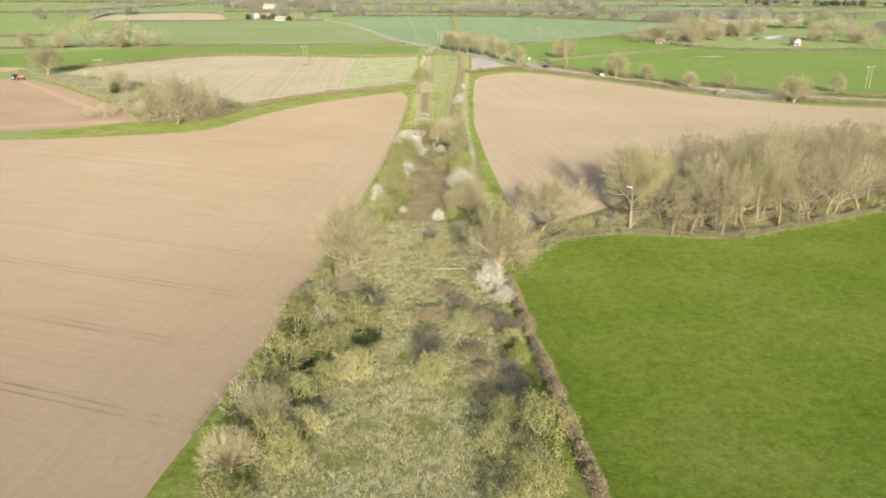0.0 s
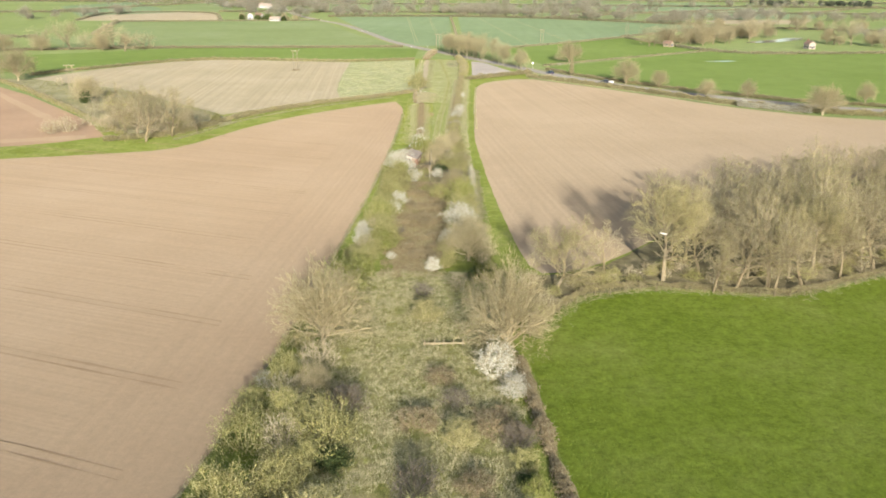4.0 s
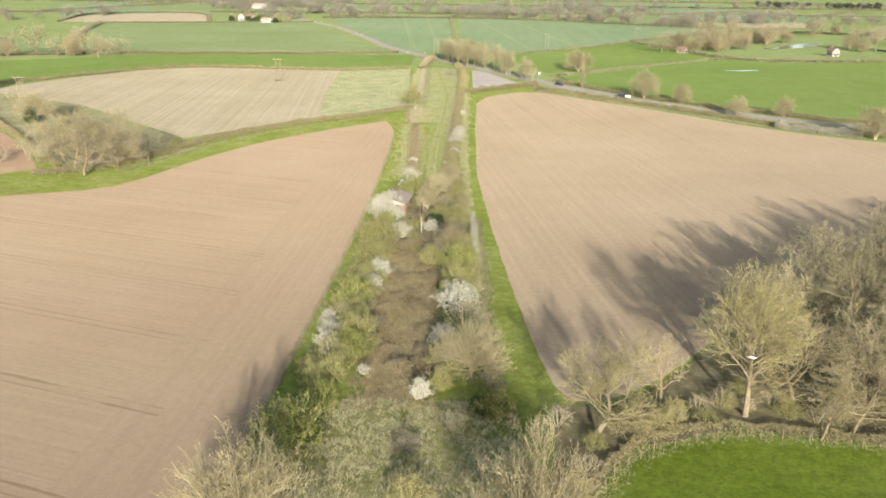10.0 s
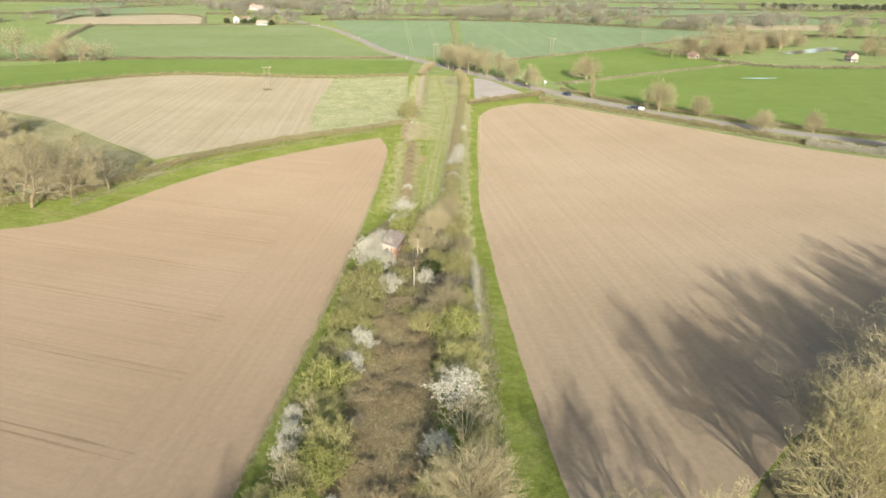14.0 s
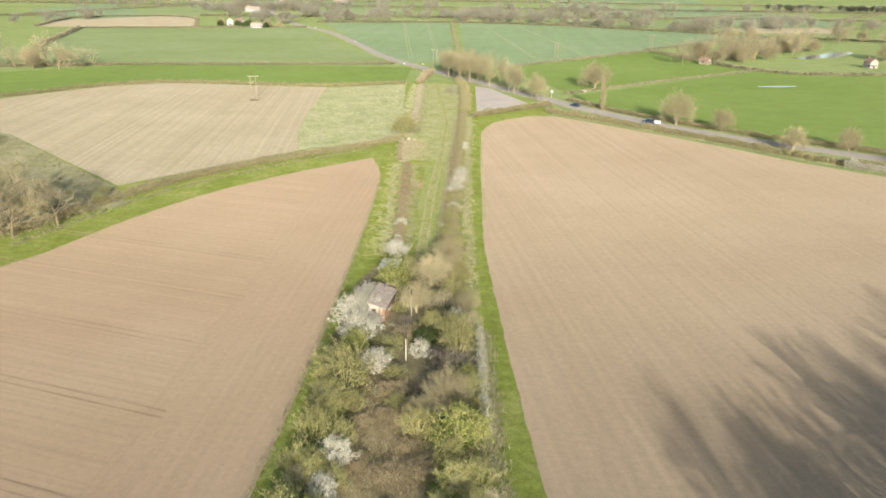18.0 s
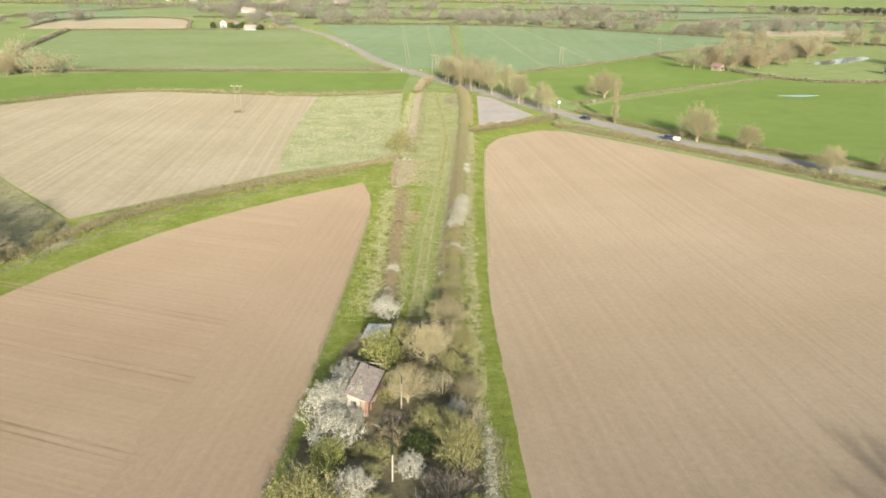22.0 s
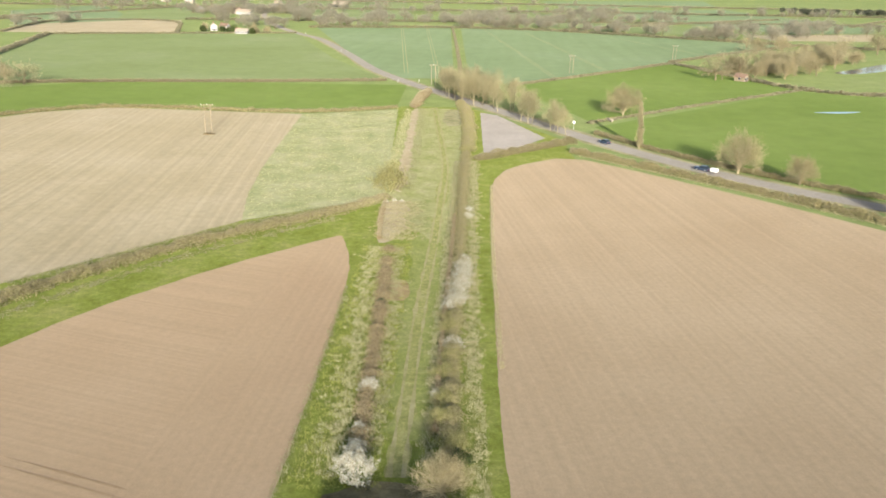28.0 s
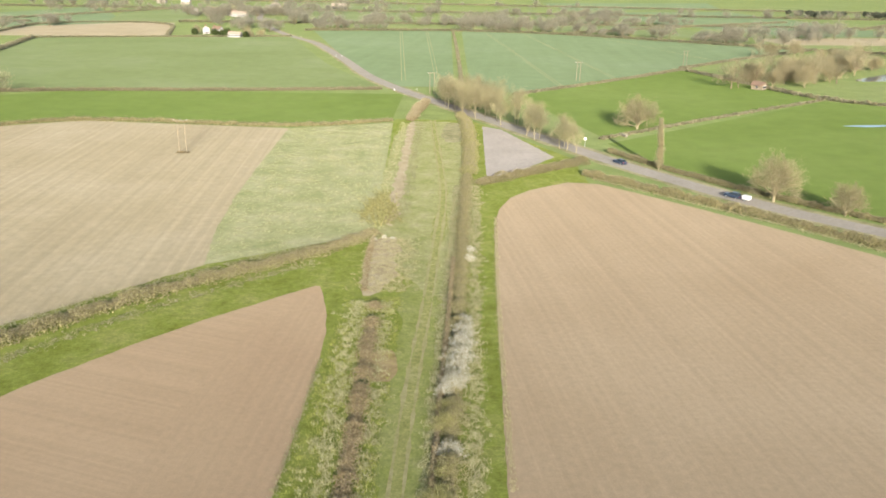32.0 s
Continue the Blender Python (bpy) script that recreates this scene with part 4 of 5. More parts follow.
hedge("hedge", [(3.6, 236), (3.7, 262), (5.4, 305), (7.3, 369), (8.6, 396)], 3.2, 1.6, 520, 0.12, LEAF_H, "dense olive brown hedge along the track", 4)
hedge("hedge", [(1.9, 246), (2.1, 262), (3.6, 300), (4.6, 330)], 0.8, 0.9, 130, 0.2, BROWN_L, "low brown bramble edge of the track hedge", 41)
hedge("hedge", [(6.6, 180), (6.9, 194), (7.0, 207)], 2.0, 2.9, 210, 0.085, BLOSSOM, "tall thin hedge white with blossom", 5, twig=TWIG_G)
hedge("hedge", [(-10.2, 314), (-11.2, 328), (-11.2, 341)], 1.0, 1.0, 160, 0.22, BROWN_L, "low brown scrub hedge along the patch", 42)
hedge("hedge", [(40, 399), (57, 380.5), (83, 351), (105, 322), (128, 303), (152, 293), (260, 276)], 2.8, 2.3, 210, 0.3, LEAF_H, "roadside hedge of bare thorn", 6)
hedge("hedge", [(53, 430), (66, 404), (85, 376), (108, 352), (136, 328), (172, 313), (240, 300)], 2.6, 1.5, 190, 0.3, LEAF_H, "roadside hedge along the pasture", 7)
hedge("hedge", [(110, 314), (117, 308.5), (125, 302.5), (131, 298.5)], 3.2, 3.0, 300, 0.2, BLOSSOM, "white blossoming blackthorn hedge by the road", 71, 0.2)
hedge("hedge", [(-190, 385), (-172, 416), (-148, 455), (-122, 468.5), (-50, 460), (-17, 477)], 2.2, 1.3, 60, 0.5, LEAF_H, "low brown field boundary hedge", 8)
hedge("hedge", [(-300, 490), (-235, 517), (-165, 539), (-90, 549), (-28, 563)], 3.2, 1.2, 90, 0.5, FAR_H, "double brown field boundary hedge", 9)
hedge("hedge", [(-204, 374), (-176, 346), (-130, 292), (-93, 246)], 2.4, 1.5, 60, 0.45, LEAF_O, "hedge bank beside the red field", 10)
hedge("hedge", [(-10.5, 478), (-9, 500), (-6, 526)], 4, 2.2, 120, 0.5, BROWN_L, "brown scrub at the end of the old line", 11)
hedge("hedge", [(9.0, 396), (10.4, 430), (10.2, 470), (8, 492)], 4.6, 2.6, 260, 0.32, LEAF_O, "olive hedge along the gravel yard", 12)
hedge("hedge", [(11, 386), (20, 394), (31, 404), (43, 414)], 4.4, 2.2, 300, 0.28, LEAF_H, "brown hedge at the field corner by the yard", 13)
for i, (line, w, h) in enumerate(((((10, 577), (9.5, 786), (7, 1024)), 2, 1.0), (((33, 553), (90, 612), (147, 680)), 3, 1.3), (((147, 678), (162, 610), (175, 556), (206, 534), (330, 562)), 4, 2.0), (((54, 450), (110, 500), (175, 554)), 2.2, 1.0),
                                      (((147, 684), (230, 780), (300, 850)), 4, 1.8), (((-272, 640), (-330, 830)), 5, 3), (((-330, 832), (-136, 899)), 3, 1.6), (((-378, 846), (-428, 1034), (-300, 1080), (-236, 868)), 4, 2), (((-140, 985), (5, 1028), (120, 1003), (300, 850)), 6, 3),
                                      (((-300, 612), (-450, 560)), 5, 3), (((-440, 1040), (-900, 900)), 6, 3), (((300, 850), (520, 760), (900, 800)), 5, 2.5), (((120, 1003), (260, 1160), (500, 1380)), 6, 3), (((-300, 1090), (60, 1160), (500, 1250), (900, 1200)), 6, 3), (((-900, 1420), (0, 1500), (900, 1560)), 8, 4), (((200, 1200), (260, 1500)), 7, 3), (((520, 1200), (900, 1700)), 7, 3), (((-500, 1060), (-420, 1480)), 7, 3), (((-1200, 1900), (0, 1950), (1400, 1900)), 10, 5))):
    hedge("hedge", list(line), w, h, 24, 0.6 + 0.0004 * line[0][1], FAR_H, "distant brown field boundary hedge", 20 + i)


def blade_clump(vs, fs, x, y, blades, height, width, clump, rng, lean=1.0):
    for _ in range(blades):
        a, l = rng.uniform(0, 6.28), height * rng.uniform(0.5, 1.2)
        px, py = x + rng.gauss(0, clump), y + rng.gauss(0, clump)
        r = rng.uniform(0.25, 0.9) * lean
        ex, ey = math.cos(a) * l * r, math.sin(a) * l * r
        sx, sy = -math.sin(a) * width, math.cos(a) * width
        k = len(vs)
        vs += [(px - sx, py - sy, 0), (px + sx, py + sy, 0), (px + ex, py + ey, l * 0.8 / max(lean, 1))]
        fs.append((k, k + 1, k + 2))


def within(x, y, ring):
    odd = False
    for (x0, y0), (x1, y1) in zip(ring, ring[1:] + ring[:1]):
        if (y0 > y) != (y1 > y) and x < x0 + (y - y0) * (x1 - x0) / (y1 - y0):
            odd = not odd
    return odd


def tussocks(name, inside, n, blades, height, width, mat, label, seed, clump=0.2, lean=1.0, inside_of=None):
    """Clumps of bent grass blades over a patch of the plan, denser here and there."""
    rng = random.Random(seed)
    vs, fs = [], []
    x0, x1, y0, y1 = inside
    for _ in range(n):
        x, y = rng.uniform(x0, x1), rng.uniform(y0, y1)
        if noise.noise((x * 0.3, y * 0.3, seed)) + 0.5 * noise.noise((x * 0.9, y * 0.9, seed)) < rng.gauss(-0.15, 0.25):
            continue
        if inside_of and not within(x, y, inside_of):
            continue
        blade_clump(vs, fs, x, y, blades, height * rng.uniform(0.6, 1.3), width, clump, rng, lean)
    return tagged(raw(name, vs, fs, mat), label, "grass", kind="stuff")


def tussock_line(name, pts, width, per_m, blades, height, thick, mat, label, seed, clump=0.18):
    rng = random.Random(seed)
    vs, fs = [], []
    pts = smooth_loop(pts, 2, closed=False)
    for a, c in zip(pts, pts[1:]):
        a, c = Vector(a), Vector(c)
        d = c - a
        s = Vector((-d.y, d.x)).normalized()
        for _ in range(int(d.length * per_m + rng.random())):
            p = a + d * rng.random() + s * rng.gauss(0, width / 2)
            blade_clump(vs, fs, p.x, p.y, blades, height * rng.uniform(0.6, 1.3), thick, clump, rng)
    return tagged(raw(name, vs, fs, mat), label, "grass", kind="stuff")


tussocks("dead_grass", (-17, 9.5, 45, 138), 25000, 11, 0.55, 0.026, STRAW, "pale dead tussock grass", 1, lean=1.3)
tussocks("green_grass", (-18, 10, 45, 138), 7000, 10, 0.36, 0.025, BLADE, "green grass among dead tussocks", 2)
tussocks("dead_bramble", (-9.5, 1.5, 136, 194), 9000, 9, 0.5, 0.022, BROWN_L, "brown dead bramble canes", 3, lean=1.5)
tussocks("dead_grass", (-9, 1, 136, 192), 2500, 8, 0.5, 0.02, STRAW, "pale dead grass among brambles", 31, lean=1.3)
tussocks("green_grass", (-9, 1, 136, 192), 2500, 8, 0.35, 0.022, LEAF_O, "olive new growth among brambles", 32, lean=1.2)
tussock_line("dead_grass", [(-9.2, 238), (-9.4, 262), (-10, 290), (-10, 310)], 2.4, 9, 22, 0.5, 0.025, STRAW_G, "pale dead tussock grass", 4, 0.26)
tussock_line("dead_grass", [(-4.8, 242), (-5, 262), (-5.8, 290), (-6, 310)], 1.6, 6, 22, 0.5, 0.025, STRAW_G, "pale dead tussock grass", 43, 0.26)
tussock_line("dead_grass", [(-6.5, 314), (-6.8, 328), (-7, 342)], 5.0, 26, 16, 0.45, 0.028, STRAW, "pale dead tussock grass", 5, 0.26)
tussock_line("dead_grass", [(-11.6, 348), (-12, 400), (-12.4, 476)], 1.6, 6, 8, 0.5, 0.03, STRAW_G, "pale dead tussock grass", 52)
tussock_line("dead_grass", [(-6.6, 352), (-6.4, 400), (-7, 476)], 1.8, 6, 8, 0.5, 0.03, STRAW_G, "pale dead tussock grass", 53)
tussock_line("dead_grass", [(7.6, 140), (7.6, 165), (7.8, 190), (7.6, 208)], 1.2, 14, 14, 0.6, 0.022, STRAW_G, "pale tall dead grass beside the shrubs", 70, 0.24)
tussocks("dead_grass", (5.6, 7.6, 206, 270), 1800, 9, 0.4, 0.022, STRAW_G, "pale dead tussock grass", 6)
tussock_line("dead_grass", [(6.6, 262), (7.6, 300), (9.2, 345), (10.5, 385)], 1.3, 7, 22, 0.5, 0.025, STRAW_G, "pale dead tussock grass", 61, 0.26)
tussock_line("dead_grass", [(1.2, 240), (1.4, 262), (2.8, 300), (4.4, 345), (5.6, 385)], 0.8, 6, 22, 0.5, 0.025, STRAW_G, "pale dead tussock grass", 62, 0.24)
tussocks("green_grass", (-13, -3.6, 236, 312), 5000, 9, 0.28, 0.022, BLADE, "green grass by the track", 7)
tussock_line("dead_grass", [(-76, 240), (-63.5, 277), (-42.5, 306), (-20, 327.5)], 1.4, 10, 8, 0.45, 0.025, STRAW_G, "pale dead grass along the hedge foot", 63)
tussock_line("dead_grass", [(-69, 288), (-47, 315.5), (-23, 336)], 1.4, 10, 8, 0.45, 0.025, STRAW_G, "pale dead grass along the hedge foot", 64)
tussock_line("dead_grass", [(10.4, 262), (11.8, 314), (14, 358)], 0.3, 10, 7, 0.3, 0.02, STRAW, "dry grass fringe of the bare field", 65)
tussock_line("dead_grass", [(-25, 66), (-21.6, 90), (-18.3, 129), (-14.6, 200), (-13.6, 255), (-13.6, 290)], 0.4, 9, 7, 0.35, 0.02, STRAW_G, "dry grass fringe of the bare field", 66)
tussock_line("green_grass", [(17.4, 40), (16, 57), (14.8, 85), (13.6, 110)], 3.4, 14, 8, 0.2, 0.02, LUSH_B, "yellowish trodden grass along the hedge", 69)
tussock_line("dead_grass", [(12.8, 116), (20, 129), (33, 133), (51, 129.6), (65, 136.6), (90, 150)], 1.6, 26, 9, 0.24, 0.018, STRAW_G, "dead grass along the wood fence", 67)
tussock_line("dead_grass", [(42, 395), (60, 375), (84, 348), (106, 318), (128, 299)], 1.0, 12, 8, 0.45, 0.03, STRAW_G, "pale dead grass along the roadside hedge", 68)
tussocks("dead_grass", (-185, -64, 245, 372), 9000, 7, 0.4, 0.05, LEAF_O, "pale dead grass of the rough meadow", 10, inside_of=[(-184, 371), (-130, 340.5), (-74, 282), (-66, 268), (-84, 248), (-94, 248.5), (-176, 345)])
tussocks("dead_grass", (-50, -12, 322, 474), 9000, 6, 0.28, 0.035, STRAW_G, "pale stubble tufts of the weedy corner", 11, inside_of=[(-50.5, 458), (-17, 472), (-12.4, 346), (-39.8, 326), (-43.3, 344), (-46, 370), (-48.3, 405)])
tussocks("green_grass", (14, 120, 40, 150), 26000, 7, 0.16, 0.02, LUSH_B, "short lush grass blades", 9, inside_of=[(11.5, 114), (20, 127.5), (33, 132), (51, 128), (65, 135), (90, 148), (120, 160), (120, 40), (15, 40), (14.6, 57), (12.8, 85)])


# ---- built things ----
def cyl(bm, p, q, r0, r1, sides=8):
    vs, fs = [], []
    tube(vs, fs, [Vector(p), Vector(q)], [r0, r1], sides)
    made = [bm.verts.new(v) for v in vs]
    for f in fs:
        bm.faces.new([made[i] for i in f])
    bm.faces.new(made[:sides][::-1])
    bm.faces.new(made[sides:2 * sides])


def solo(name, shape, mat, parent, label=""):
    bm = bmesh.new()
    shape(bm)
    return part(name, bm, mat, parent, label)


def prism(bm, outline, y0, y1):
    """An outline in x and z, drawn out along y."""
    a = [bm.verts.new((x, y0, z)) for x, z in outline]
    b = [bm.verts.new((x, y1, z)) for x, z in outline]
    bm.faces.new(a)
    bm.faces.new(b[::-1])
    k = len(outline)
    for i in range(k):
        bm.faces.new((a[(i + 1) % k], a[i], b[i], b[(i + 1) % k]))
    bmesh.ops.recalc_face_normals(bm, faces=bm.faces)


# old platform building: rendered walls, brick door jamb, corrugated cement sheets
e = tagged(empty("platform_hut", -6.9, 214, 0, -9), "derelict rendered hut with a brown cement sheet roof", "hut")
solo("wall", lambda bm: prism(bm, [(-1.8, 0), (1.8, 0), (1.8, 1.98), (-1.8, 2.76)], -3.51, -3.29), RENDER_W, e, "stained white rendered front wall")
solo("wall", lambda bm: prism(bm, [(-1.8, 0), (1.8, 0), (1.8, 1.98), (-1.8, 2.76)], 3.29, 3.51), RENDER_W, e)
solo("wall", lambda bm: box(bm, -1.69, 0, 0, 0.22, 6.56, 2.7), RENDER_W, e)
solo("wall", lambda bm: box(bm, 1.69, 0.6, 0, 0.22, 5.3, 1.95), BRICK, e, "orange brick side wall")
solo("brick_pier", lambda bm: box(bm, 1.55, -3.56, 0, 0.5, 0.1, 1.95), BRICK, e, "orange brick pier")
solo("brick_pier", lambda bm: box(bm, 0.55, -3.56, 0, 0.25, 0.1, 2.1), BRICK, e)
door = solo("door", lambda bm: box(bm, 1.0, -3.55, 0, 0.62, 0.06, 1.9), WOOD_P, e, "weathered plank door")
solo("handle", lambda bm: box(bm, 1.2, -3.6, 0.95, 0.05, 0.05, 0.14), DARK, door)
win = solo("window", lambda bm: box(bm, -0.7, -3.54, 1.0, 0.9, 0.06, 0.9), DARK, e, "dark broken window")
solo("window_frame", lambda bm: (box(bm, -0.7, -3.585, 1.88, 1.0, 0.03, 0.08), box(bm, -0.7, -3.585, 0.94, 1.0, 0.03, 0.08), box(bm, -0.7, -3.585, 1.02, 0.05, 0.03, 0.86)), WOOD_P, win)
for k in range(8):
    y = -3.75 + k * 0.94
    vs, fs = [], []
    for i in range(25):
        x = -2.25 + i * 4.4 / 24
        z = 3.0 - (x + 2.25) * 0.22 + 0.035 * math.cos(i * math.pi) + 0.012 * k % 0.02
        vs += [(x, y, z), (x, y + 0.96, z + 0.02), (x, y, z - 0.03), (x, y + 0.96, z - 0.01)]
        if i:
            j = 4 * i
            fs += [(j - 4, j, j + 1, j - 3), (j - 2, j - 1, j + 3, j + 2), (j - 4, j - 2, j + 2, j)]
    raw("roof_sheet", vs, fs, ROOF, e)
solo("fascia", lambda bm: box(bm, 2.2, 0, 1.84, 0.06, 7.5, 0.16), DARK, e)
solo("ridge_pipe", lambda bm: cyl(bm, (-0.6, 3.0, 2.5), (-0.6, 3.0, 3.25), 0.07, 0.07), DARK, e)
e.scale = (0.66, 1, 1)

e = tagged(empty("ruined_bay", -6.8, 220.4, 0, -9), "roofless ruined shed bay with pale posts", "ruin")
for x, y, h in ((1.5, -1.2, 2.3), (1.5, 1.6, 2.0), (-1.6, -1.2, 2.4)):
    solo("post", lambda bm: box(bm, x, y, 0, 0.16, 0.16, h, 0, 0.02), WOOD_P, e)
solo("rail", lambda bm: box(bm, 1.5, 0.2, 1.9, 0.1, 2.7, 0.12), WOOD_P, e)
solo("wall", lambda bm: box(bm, -1.5, 0.4, 0, 0.2, 2.9, 1.2), BRICK, e)
solo("tie_beam", lambda bm: box(bm, 0, -1.2, 2.2, 3.3, 0.12, 0.14), WOOD_P, e)

e = tagged(empty("sheeted_shed", -6.9, 229.2, 0, -9), "old shed roofed with pale blue grey metal sheet", "shed")
solo("wall", lambda bm: box(bm, 0, -3.0, 0, 3.4, 0.15, 1.9), WOOD_P, e)
solo("wall", lambda bm: box(bm, 0, 3.0, 0, 3.4, 0.15, 1.9), WOOD_P, e)
solo("wall", lambda bm: box(bm, -1.65, 0, 0, 0.15, 5.8, 1.8), WOOD_P, e)
solo("wall", lambda bm: box(bm, 1.65, 0, 0, 0.15, 5.8, 2.1), WOOD_P, e)
for k in range(4):
    x0 = -2.0 + k * 1.0
    vs, fs = [], []
    for i in range(11):
        x = x0 + i * 0.102
        z = 2.0 + (x + 2) * 0.07 + (0.03 if i % 2 else 0) + 0.004 * k
        vs += [(x, -3.4, z - 0.15), (x, 3.3, z + 0.12), (x, -3.4, z - 0.17), (x, 3.3, z + 0.10)]
        if i:
            j = 4 * i
            fs += [(j - 4, j, j + 1, j - 3), (j - 2, j - 1, j + 3, j + 2), (j - 4, j - 2, j + 2, j)]
    raw("roof_sheet", vs, fs, TIN, e)
solo("door", lambda bm: box(bm, 0.6, -3.1, 0, 0.9, 0.05, 1.7), DARK, e)
e.scale = (0.84, 0.66, 0.85)

# old lamp posts of the platform
for x, y, h, top in ((-2.7, 198.6, 3.2, 2.6), (-2.6, 212.4, 3.4, 0.8)):
    e = tagged(empty("platform_post", x, y), "pale concrete platform post with a dark iron top", "post", "platform posts")
    solo("shaft", lambda bm: box(bm, 0, 0, -0.1, 0.17, 0.15, h, 0, 0.02), CONCRETE, e, "pale concrete shaft")
    solo("iron_top", lambda bm: cyl(bm, (0, 0, h - 0.12), (0, 0, h + top), 0.07, 0.05), DARK, e, "dark iron tube")

# low boarding across the strip
e = tagged(empty("low_barrier", 0.8, 112.4, 0, 3), "low weathered wooden barrier across the grass strip", "fence")
for k in range(5):
    solo("post", lambda bm: box(bm, -2.4 + 1.2 * k, 0, -0.1, 0.12, 0.12, 1.05, 0, 0.02), BARK_P, e)
for z in (0.35,):
    solo("rail", lambda bm: box(bm, 0, -0.1, z, 5.2, 0.05, 0.24, 0, 0.01), BARK_P, e)

# post and wire fence between wood and grass field
FENCE = smooth_loop([(10.9, 113.6), (20, 128), (33, 132.4), (51, 128.7), (65, 135.6), (90, 148.6), (120, 160.5)], 1, closed=False)
e = tagged(empty("field_fence"), "weathered post and wire fence at the wood edge", "fence")
posts = []
for a, b in zip(FENCE, FENCE[1:]):
    a, b = Vector(a), Vector(b)
    k = max(1, round((b - a).length / 2.4))
    posts += [a.lerp(b, j / k) for j in range(k)]
rng = random.Random(4)
bm = bmesh.new()
box(bm, 0, 0, -0.15, 0.10, 0.10, 1.25, 0, 0.02)
first = part("post", bm, BARK, e)
first.location = (*posts[0], 0)
for p in posts[1:]:
    o = first.copy()
    scene.collection.objects.link(o)
    o.location = (*p, 0)
    o.rotation_euler = (rng.gauss(0, 0.05), rng.gauss(0, 0.05), rng.uniform(0, 1))
for z in (0.45, 0.8, 1.1):
    vs, fs = [], []
    tube(vs, fs, [Vector((*p, z)) for p in posts], [0.008] * len(posts), 3)
    raw("wire", vs, fs, DARK, e)

# pale branches lying at the hedge corner by the yard
for i, (x, y, turn, long) in enumerate(((17.5, 391, 40, 3.4), (21, 395.5, 65, 4.2), (24.5, 398, 30, 3.0))):
    rng = random.Random(200 + i)
    e = tagged(empty("fallen_branch", x, y, 1.7, turn), "pale dead branch lying on the hedge by the yard", "branch", "fallen branches")
    vs, fs = [], []
    tube(vs, fs, [Vector((-long / 2, 0, 0)), Vector((0, 0.15, 0.18)), Vector((long / 2, -0.1, 0.3))], [0.14, 0.11, 0.05], 6)
    raw("stem", vs, fs, CONCRETE, e)
    for k in range(4):
        p = Vector((-long / 2 + long * (k + 1) / 5, 0.05, 0.12))
        vs, fs = [], []
        tube(vs, fs, [p, p + Vector((rng.uniform(0.2, 0.6), rng.choice((-1, 1)) * rng.uniform(0.5, 1.0), rng.uniform(0.1, 0.5)))], [0.06, 0.02], 5)
        raw("side_branch", vs, fs, CONCRETE, e)

# twin-pole power supports
def h_pole(x, y, turn, h=9.6, gap=2.0):
    e = tagged(empty("power_pole", x, y, 0, turn), "weathered wooden twin pole carrying an electricity line", "power pole", "power poles")
    for s in (-1, 1):
        solo("pole", lambda bm: cyl(bm, (s * gap / 2, 0, -0.2), (s * gap / 2, 0, h), 0.16, 0.12, 8), WOOD_P, e)
    solo("crossarm", lambda bm: box(bm, 0, 0, h - 0.35, gap + 2.0, 0.2, 0.22, 0, 0.02), WOOD_P, e)
    solo("brace", lambda bm: box(bm, 0, 0, h - 2.2, gap, 0.12, 0.12), WOOD_P, e)
    for s in (-1, 0, 1):
        solo("insulator", lambda bm: (cyl(bm, (s * (gap / 2 + 0.85), 0, h - 0.14), (s * (gap / 2 + 0.85), 0, h + 0.22), 0.08, 0.05, 6),), WHITE, e, "pale ceramic insulator")
    return e


for x, y, turn in ((-74, 417, 12), (72.3, 614, -30), (155.5, 705, -30), (-4.3, 551, 10), (-151, 341, 20), (183.8, 339, 15)):
    h_pole(x, y, turn)
tussocks("pole_foot_grass", (-75.8, -72.2, 416, 418), 60, 8, 0.6, 0.06, BROWN_L, "dead weeds left round the pole foot", 8)


def wheel(parent, x, y, r, w):
    t = solo("wheel", lambda bm: cyl(bm, (x - w / 2, y, r), (x + w / 2, y, r), r, r, 14), RUBBER, parent)
    solo("rim", lambda bm: cyl(bm, (x - w / 2 - 0.01, y, r), (x + w / 2 + 0.01, y, r), r * 0.6, r * 0.6, 10), SILVER, t)


